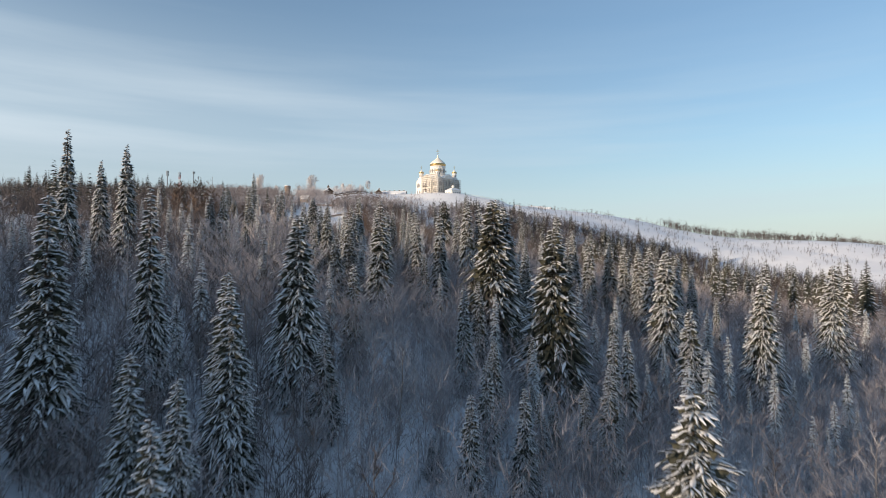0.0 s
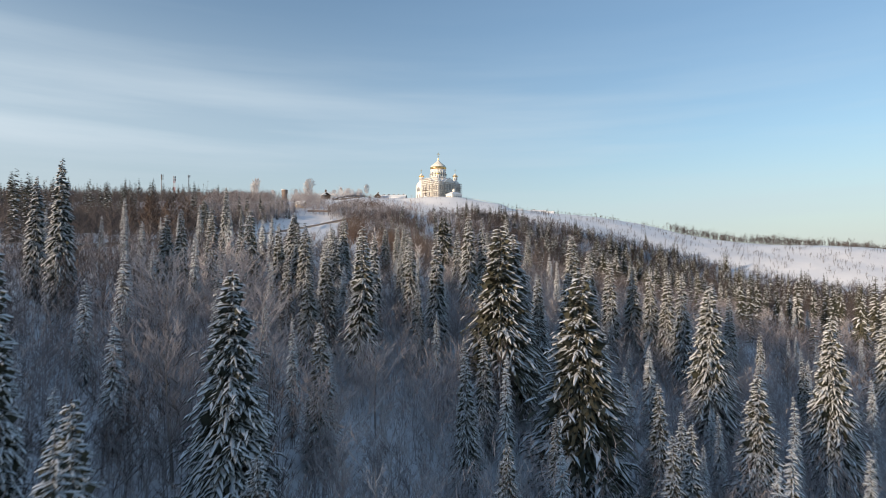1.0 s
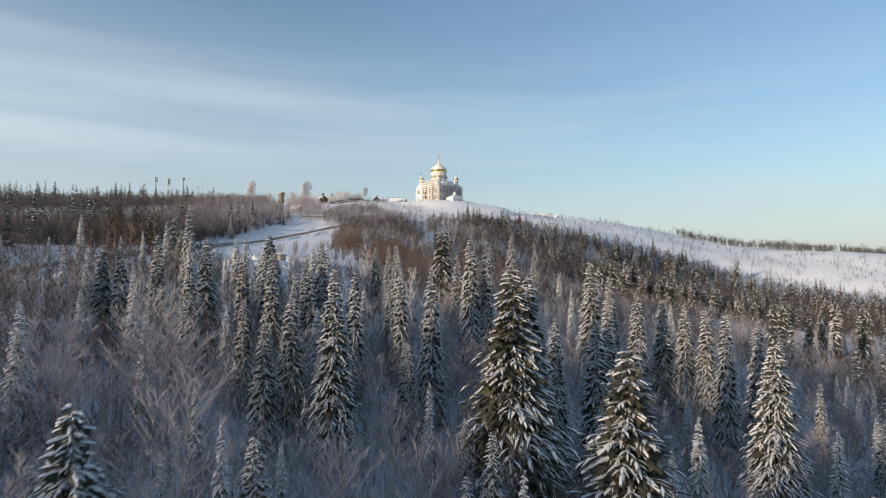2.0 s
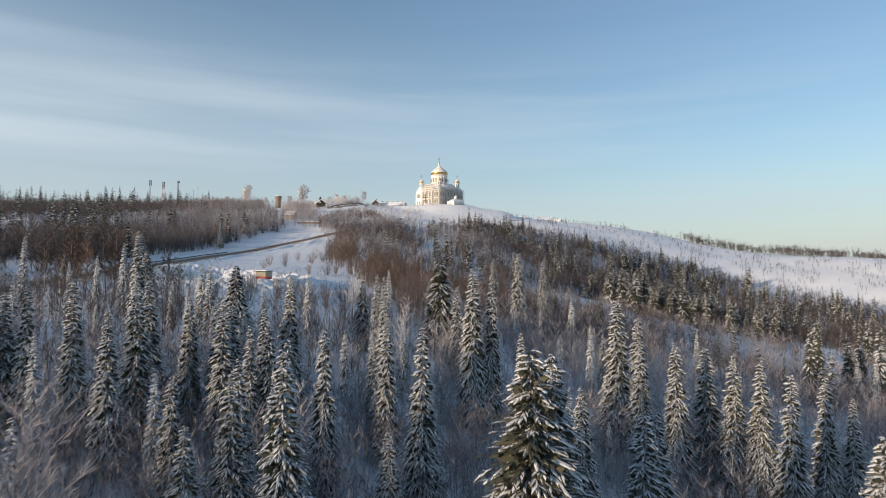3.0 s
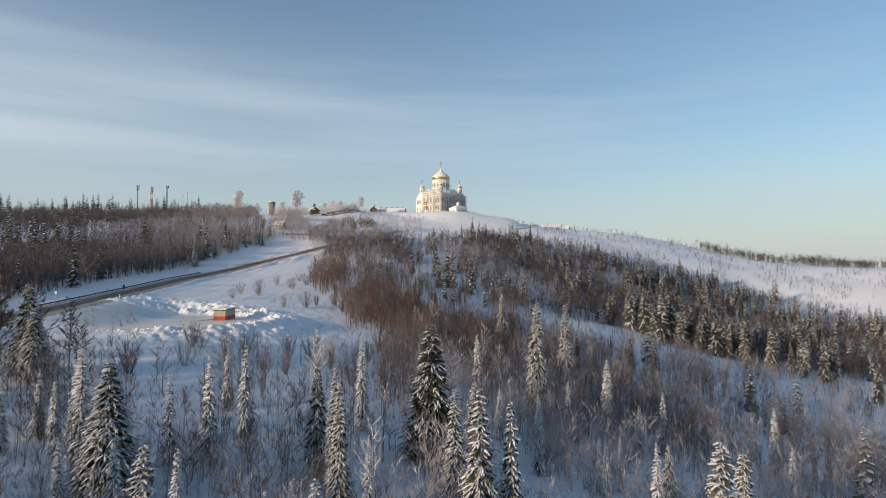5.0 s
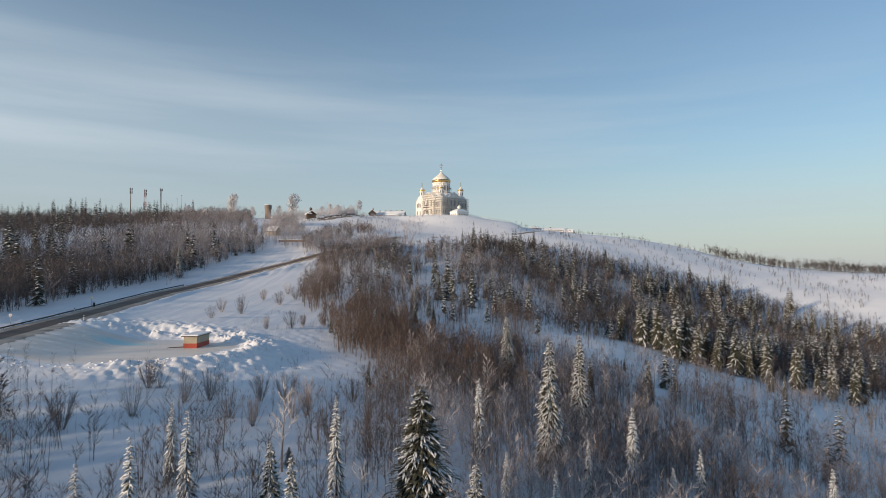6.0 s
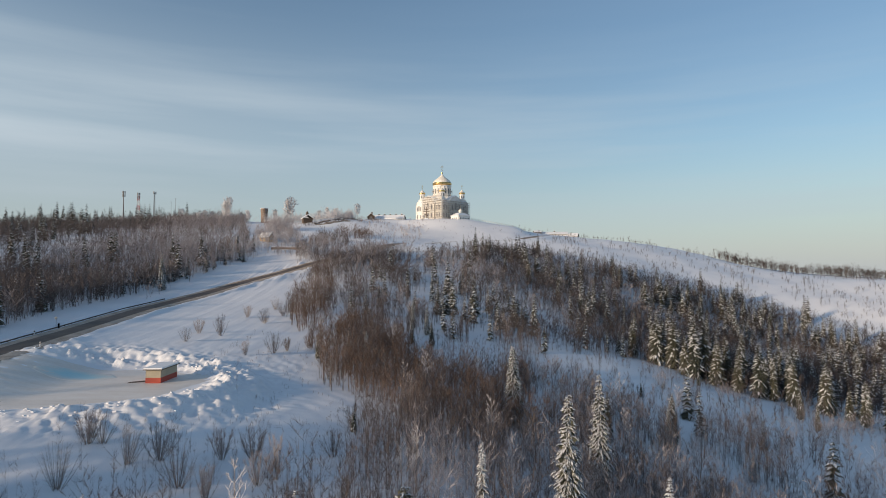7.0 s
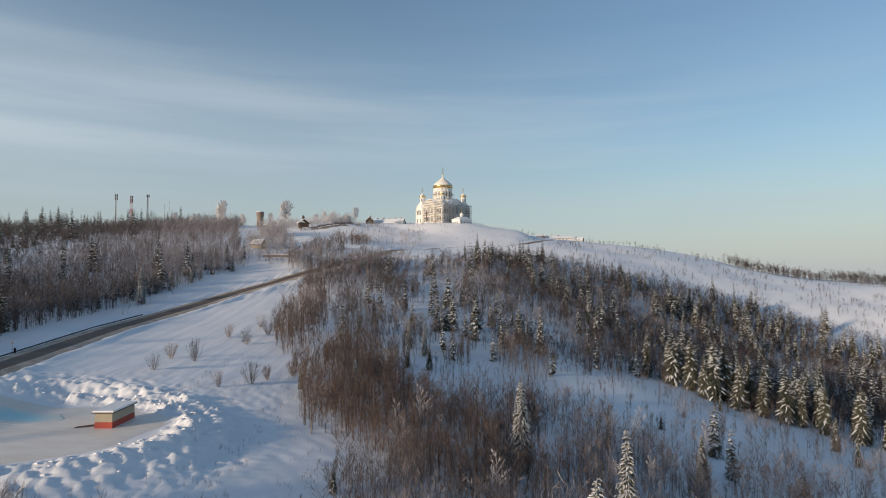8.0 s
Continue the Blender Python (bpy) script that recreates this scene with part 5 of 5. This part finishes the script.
annex = thing("side_chapel", (10.5, 632.0, 107.2), radians(40), "small white chapel with a snowy hipped roof below the cathedral", "chapel")
part("wall", Shape().box((0, 0, -1), (13, 10, 6.4)).box((0, 0, 5.2), (13.6, 10.6, 0.5)), PLASTER, annex)
part("roof", Shape().box((0, 0, 5.7), (13.8, 10.8, 2.2), taper=0.45), SNOW_ROOF, annex, "snow-covered hipped roof")
part("cupola", Shape().lathe([(1.4, 7.6), (1.4, 9.2), (1.7, 9.4)] + onion(1.7, 9.5, 2.6), 14), DOME, annex, smooth=True)
c = Shape()
cross(c, (0, 0, 12.0), 2.2, 0.08)
part("cross", c, GOLD, annex)
for x in (-4.5, -1.5, 1.5, 4.5):
    arched_window(annex, (x, -5.0, 1.2), 0, 1.0, 2.6)
for y in (-2.6, 0, 2.6):
    arched_window(annex, (-6.5, y, 1.2), radians(-90), 1.0, 2.6)


def ground_z(x, y):
    return float(height(x, y)[0])


memorial = thing("memorial_cross", (-18.5, 628.0, ground_z(-18.5, 628)), 0, "tall dark memorial cross standing before the cathedral", "cross")
c = Shape()
cross(c, (0, 0, 0), 10.2, 0.32)
part("shaft", c, TIMBER, memorial)
part("plinth", Shape().box((0, 0, -1), (3.4, 3.4, 1.8), taper=0.8), SNOW_ROOF, memorial, "snow-covered stepped plinth")


def house(name, at, turn, size, rise, walls, label, windows=(3, 1), chimneys=0, door=True, roof_mat=SNOW_ROOF):
    """A gabled house: ridge along its own y; windows on the long sides and the gable ends."""
    w, l, h = size
    root = thing(name, at, turn, label, "house")
    body = Shape().box((0, 0, -1), (w, l, h + 1))
    for y in (-l / 2, l / 2):
        s = 1 if y > 0 else -1
        body.add([(-w / 2, y, h), (w / 2, y, h), (0, y, h + rise), (-w / 2, y - s * 0.3, h), (w / 2, y - s * 0.3, h), (0, y - s * 0.3, h + rise)], [(0, 1, 2), (5, 4, 3), (0, 2, 5, 3), (2, 1, 4, 5)])
    part("wall", body, walls, root)
    roof = part("roof", Shape().gable((0, 0, h), (w, l), rise, 0, 0, 0.6, 0.15), TIMBER, root)
    part("roof_snow", Shape().gable((0, 0, h + 0.16), (w, l), rise, 0, 0, 0.5, 0.45), roof_mat, root, "thick snow on the roof")
    for side, face, count, span in ((0, -w / 2, windows[0], l), (1, w / 2, windows[0], l), (2, -l / 2, windows[1], w), (3, l / 2, windows[1], w)):
        for i in range(count):
            u = (i + 0.5) / count * span - span / 2
            p, t = ((face, u, 1.0), radians(90 if side else -90)) if side < 2 else ((u, face, 1.0), 0 if side == 2 else math.pi)
            win = part("window", Shape().box((0, -0.05, 0), (1.3, 0.14, 1.4)), TRIM_W, root)
            win.matrix_basis = Matrix.Translation(p) @ Matrix.Rotation(t, 4, "Z")
            part("pane", Shape().box((0, -0.08, 0.12), (1.06, 0.14, 1.16)), GLASS, win)
    for i in range(chimneys):
        y = (i + 0.5) / chimneys * l - l / 2
        ch = part("chimney", Shape().box((w * 0.12, y, h + rise * 0.5), (1.2, 1.2, rise * 0.5 + 1.6)), TIMBER, roof)
        part("chimney_snow", Shape().box((w * 0.12, y, h + rise + 1.6), (1.3, 1.3, 0.22)), SNOW_ROOF, ch)
    return root


house("monastery_house", (-54, 672, ground_z(-54, 672) - 3.8), radians(82), (11, 27, 3.4), 3.4, PLASTER, "long low white monastery house under a snowy roof", (8, 2), 5)
house("gate_cottage", (-70.5, 664, ground_z(-70.5, 664) + 0.1), radians(8), (6.4, 6.5, 2.6), 2.8, TIMBER, "small dark timber cottage with a snowy gable", (2, 1), 1)
house("ridge_house", (101, 694, ground_z(101, 694) + 0.7), radians(88), (8, 24, 3.0), 2.0, PLASTER, "low white house with a row of dark windows", (7, 2), 1)
house("ridge_barn", (117, 690, ground_z(117, 690) + 0.7), radians(70), (9, 11, 2.6), 2.6, PLASTER, "white barn under a rounded snowy roof", (2, 1), 0)
house("ridge_shed", (84, 690, ground_z(84, 690) + 0.7), radians(100), (4, 6, 2.4), 1.2, TIMBER, "small dark timber shed on the ridge", (1, 1), 0)
house("roadside_hut", (-107.5, 474, ground_z(-107.5, 474) - 0.2), radians(72), (4.6, 6.2, 2.6), 2.2, OCHRE, "small ochre hut with a snowy gable beside the road", (2, 1), 0)
house("tower_hut", (-170, 692, ground_z(-170, 692) - 0.2), radians(80), (3.4, 6, 2.2), 1.0, TIMBER, "small dark hut beside the water tower", (1, 1), 0)

# wooden chapel, terrace and fences on the knoll
kx, ky = -112.5, 596.0
kz = ground_z(kx, ky)
chapel = thing("wooden_chapel", (kx, ky, kz), radians(25), "dark log chapel with a snowy tent roof on the knoll", "chapel")
for k in range(9):
    part("log", Shape().box((0, 0, -1.2 + 0.5 * k), (7.0 + 0.3 * (k % 2), 6.0 + 0.3 * ((k + 1) % 2), 0.46)), TIMBER, chapel)
part("roof", Shape().gable((0, 0, 3.2), (7.0, 6.0), 2.4, 0, 0, 0.9, 0.2), TIMBER, chapel)
part("roof_snow", Shape().gable((0, 0, 3.42), (7.0, 6.0), 2.4, 0, 0, 0.88, 0.6), SNOW_ROOF, chapel, "thick snow on the roof")
part("cupola", Shape().box((0, 0, 5.2), (1.6, 1.6, 2.0)).lathe(onion(1.1, 7.2, 2.2), 12), TIMBER, chapel)


def fence(name, line, tall, gap, mat, label, rails=2, thick=0.07):
    """Posts along a line on the ground, with rails between them."""
    pts = spline(line, gap)
    z = height(pts[:, 0], pts[:, 1])
    root = thing(name, (pts[0][0], pts[0][1], z[0]), 0, label, "fence")
    rel = [Vector((p[0] - pts[0][0], p[1] - pts[0][1], h - z[0])) for p, h in zip(pts, z)]
    for p in rel:
        part("post", Shape().tube(p - Vector((0, 0, 0.4)), p + Vector((0, 0, tall)), thick, thick, 5, 0, True), mat, root)
    for a, b in zip(rel, rel[1:]):
        for k in range(rails):
            u = Vector((0, 0, tall * (0.95 - 0.45 * k)))
            part("rail", Shape().tube(a + u, b + u, thick * 0.8, thick * 0.8, 4), mat, root)
    return root


fence("hill_railing", [(20, 640), (36, 640), (50, 644), (62, 652), (70, 664)], 1.5, 3.2, TUBES, "light steel railing along the snowy hill edge", 2, 0.13)
fence("knoll_railing", [(-122, 588), (-114, 584), (-108, 582)], 1.4, 2.4, TIMBER, "dark timber railing on the knoll", 2, 0.12)
stair = spline([(-104, 588), (-96, 596), (-86, 604), (-76, 612)], 1.2)
sz = height(stair[:, 0], stair[:, 1])
steps = thing("wooden_stairway", (stair[0][0], stair[0][1], sz[0]), 0, "dark wooden stairway climbing the knoll", "stairway")
for (x, y), h in zip(stair, sz):
    part("step", Shape().box((x - stair[0][0], y - stair[0][1], h - sz[0] + 0.05), (2.6, 1.1, 0.35), radians(40)), TIMBER, steps)
for side in (-1.4, 1.4):
    s = Shape()
    for (a, ha), (b, hb) in zip(zip(stair, sz), zip(stair[1:], sz[1:])):
        s.tube((a[0] - stair[0][0] - side * 0.6, a[1] - stair[0][1] + side * 0.8, ha - sz[0] + 1.1), (b[0] - stair[0][0] - side * 0.6, b[1] - stair[0][1] + side * 0.8, hb - sz[0] + 1.1), 0.1, 0.1, 4)
    part("handrail", s, TIMBER, steps)
for i, (x, y, ax, ay, t) in enumerate(((-92, 592, 8, 2.6, 0.7), (-84, 600, 6, 2.2, 0.6), (-99, 586, 5, 1.8, 0.3))):
    ellipse_sheet("earth_patch", x, y, ax, ay, 0.12, EARTH, "bare brown earth showing through thin snow", "bare earth", 0.25, t)
wall = thing("terrace_wall", (-88, 446, ground_z(-88, 446)), radians(8), "low stone terrace wall capped with snow", "wall")
part("wall", Shape().box((0, 0, -1), (16, 0.8, 2.0)), BRICK, wall)
part("snow_cap", Shape().box((0, 0, 1.0), (16.3, 1.2, 0.35), taper=0.97), SNOW_ROOF, wall)

# water tower
wt = thing("water_tower", (-177.6, 694, ground_z(-177.6, 694)), 0, "round brown brick water tower on the hilltop", "water tower")
part("shaft", Shape().lathe([(3.3, -1), (3.3, 0.5), (3.1, 0.6), (3.1, 9.6), (3.4, 9.9), (3.4, 13.6)], 28), BRICK, wt)
part("roof", Shape().lathe([(3.7, 13.6), (3.7, 13.9), (0.3, 14.6), (0.1, 14.7)], 28), SNOW_ROOF, wt, "flat snowy cap")
for i in range(6):
    a = 2 * math.pi * i / 6 + 0.4
    w = part("window", Shape().box((0, -0.05, 0), (0.7, 0.2, 1.2)), GLASS, wt)
    w.matrix_basis = Matrix.Translation((3.35 * math.cos(a), 3.35 * math.sin(a), 11)) @ Matrix.Rotation(a + math.pi / 2, 4, "Z")


def mast(x, y, tall, width, mats, label, antennas, pole=False):
    """A radio mast: a lattice tower, or a slim pole, with antennas near the top."""
    root = thing("radio_mast", (x, y, ground_z(x, y) - 0.3), 0.4, label, "radio mast", "masts on the skyline")
    if pole:
        part("pole", Shape().tube((0, 0, 0), (0, 0, tall), width * 0.5, width * 0.22, 8, 0, True), mats[0], root)
    else:
        bays = int(tall / 2.4)
        for k in range(bays):
            s = Shape()
            z0, z1 = tall * k / bays, tall * (k + 1) / bays
            w0, w1 = width * (1 - 0.55 * k / bays) / 2, width * (1 - 0.55 * (k + 1) / bays) / 2
            c0 = [(w0 * a, w0 * b, z0) for a, b in ((-1, -1), (1, -1), (1, 1), (-1, 1))]
            c1 = [(w1 * a, w1 * b, z1) for a, b in ((-1, -1), (1, -1), (1, 1), (-1, 1))]
            for i in range(4):
                j = (i + 1) % 4
                s.tube(c0[i], c1[i], 0.2, 0.2, 4), s.tube(c0[i], c1[j], 0.12, 0.12, 4), s.tube(c0[j], c1[i], 0.12, 0.12, 4), s.tube(c1[i], c1[j], 0.12, 0.12, 4)
            part("lattice_section", s, mats[(k // 2) % len(mats)], root)
    for i in range(antennas):
        a = 2.1 * i
        z = tall - 2.0 - (i // 3) * 3.2
        part("antenna", Shape().box((1.2 * math.cos(a), 1.2 * math.sin(a), z), (0.8, 0.5, 2.6), a), DARK_STEEL, root)
    part("lightning_rod", Shape().tube((0, 0, tall), (0, 0, tall + 2.2), 0.06, 0.03, 4), STEEL, root)
    return root


mast(-318, 700, 144.5 - ground_z(-318, 700), 1.5, (DARK_STEEL,), "slim grey radio mast with antennas at its top", 6, True)
mast(-306.5, 706, 143.5 - ground_z(-306.5, 706), 3.4, (MAST_RED, MAST_WHITE), "red and white lattice radio mast with antennas", 6)
mast(-288.5, 702, 144.0 - ground_z(-288.5, 702), 1.7, (DARK_STEEL,), "grey lattice radio mast", 3)
for x, y, h in ((-262, 690, 24), (-271, 700, 22), (-331, 690, 22)):
    p = thing("pole", (x, y, ground_z(x, y)), 0, "thin grey utility pole on the skyline", "pole", "utility poles")
    part("shaft", Shape().tube((0, 0, -0.5), (0, 0, h), 0.16, 0.1, 6, 0, True), TIMBER, p)
    part("crossarm", Shape().box((0, 0, h - 0.8), (1.8, 0.12, 0.14)), TIMBER, p)

# guard rail, marker posts and signs along the road
idx = [i for i in range(len(ROAD_LINE)) if 222 < ROAD_LINE[i][1] < 334]
rail = thing("guard_rail", (*ROAD_LINE[idx[0]], road_z[idx[0]]), 0, "dark steel guard rail beside the road", "guard rail")
o = Vector((*ROAD_LINE[idx[0]], road_z[idx[0]]))
pts = [Vector((ROAD_LINE[i][0] - 6.2, ROAD_LINE[i][1], road_z[i] - 0.42)) - o for i in idx]
for p in pts:
    part("post", Shape().box(p - Vector((0, 0, 0.5)), (0.12, 0.12, 1.15)), TIMBER, rail)
beam = Shape()
n = 4
beam.add([p + Vector((dx, 0, dz)) for p in pts for dx, dz in ((0.08, 0.5), (0.16, 0.6), (0.08, 0.7), (0.16, 0.85))], [(i * n + k, i * n + k + 1, (i + 1) * n + k + 1, (i + 1) * n + k) for i in range(len(pts) - 1) for k in range(n - 1)])
part("beam", beam, TIMBER, rail)
for y, side in ((246, 5.2), (262, -5.8), (300, -6.0), (318, -6.0), (336, -6.0), (352, -5.8), (372, -5.8)):
    i = int(np.abs(ROAD_LINE[:60, 1] - y).argmin())
    x = ROAD_LINE[i][0] + side
    mk = thing("marker_post", (x, ROAD_LINE[i][1], ground_z(x, ROAD_LINE[i][1])), 0, "white roadside marker post with a dark band", "marker post", "road marker posts")
    part("shaft", Shape().box((0, 0, -0.4), (0.22, 0.16, 1.7)), MAST_WHITE, mk)
    part("band", Shape().box((0, 0, 0.9), (0.24, 0.18, 0.22)), TIMBER, mk)

for y, side in ((238, -6.8), (282, -6.6), (345, -6.6), (360, -6.6)):
    i = int(np.abs(ROAD_LINE[:60, 1] - y).argmin())
    x = ROAD_LINE[i][0] + side
    sign = thing("road_sign", (x, ROAD_LINE[i][1], ground_z(x, ROAD_LINE[i][1])), radians(-8), "round white road sign on a thin grey post", "road sign", "road signs")
    part("post", Shape().tube((0, 0, -0.4), (0, 0, 2.9), 0.05, 0.05, 6, 0, True), STEEL, sign)
    part("disc", Shape().tube((0, -0.06, 2.5), (0, -0.1, 2.5), 0.42, 0.42, 16, 0, True), MAST_WHITE, sign)

# the kiosk on the pad
kiosk = thing("kiosk", (-53.6, 231.6, PAD[4] + 0.02), radians(2), "small flat-roofed cabin painted red below and cream above", "cabin")
part("lower_wall", Shape().box((0, 0, -0.1), (2.9, 7.6, 1.15)), RED_PAINT, kiosk, "red-painted lower wall")
part("upper_wall", Shape().box((0, 0, 1.05), (2.84, 7.54, 1.5)), CREAM_PAINT, kiosk, "cream-painted upper wall")
part("roof", Shape().box((0, 0, 2.55), (3.6, 8.3, 0.16)), TIMBER, kiosk)
part("roof_snow", Shape().box((0, 0, 2.71), (3.5, 8.2, 0.26), taper=0.97), SNOW_ROOF, kiosk, "smooth slab of snow on the roof")
part("door", Shape().box((-1.45, -2.2, 0), (0.08, 0.95, 2.1)), TIMBER, kiosk)
pl = thing("plank_stack", (-57.2, 229.0, PAD[4] + 0.05), radians(25), "few dark planks lying on packed snow", "planks")
for i in range(4):
    part("plank", Shape().box((0.1 * i, -0.5 + 0.34 * i, 0), (3.2, 0.26, 0.08), 0.06 * i), TIMBER, pl)

# clods of ploughed snow along the banks
r = random.Random(31)
clods = Shape()
spots = []
for _ in range(520):
    a, e = r.uniform(0, 6.28), r.gauss(1.11, 0.07)
    x, y = PAD[0] + PAD[2] * e * math.cos(a), PAD[1] + PAD[3] * e * math.sin(a)
    if x > -88:
        spots.append((x, y))
sp = np.array(spots)
for (x, y), h in zip(spots, height(sp[:, 0], sp[:, 1])):
    k = r.choice((0.1, 0.14, 0.18, 0.22, 0.28))
    v = [(x + k * dx * r.uniform(0.5, 1.1), y + k * dy * r.uniform(0.5, 1.1), h - 0.08 + k * dz * r.uniform(0.4, 1.0)) for dz in (0, 1) for dx, dy in ((-1, -1), (1, -1), (1, 1), (-1, 1))]
    clods.add(v, [(3, 2, 1, 0), (4, 5, 6, 7), (0, 1, 5, 4), (1, 2, 6, 5), (2, 3, 7, 6), (3, 0, 4, 7)])
tagged(new("snow_clods", clods.mesh("snow_clods", SNOW)), "broken clods of ploughed snow along the banks", "snow clods", kind="stuff")
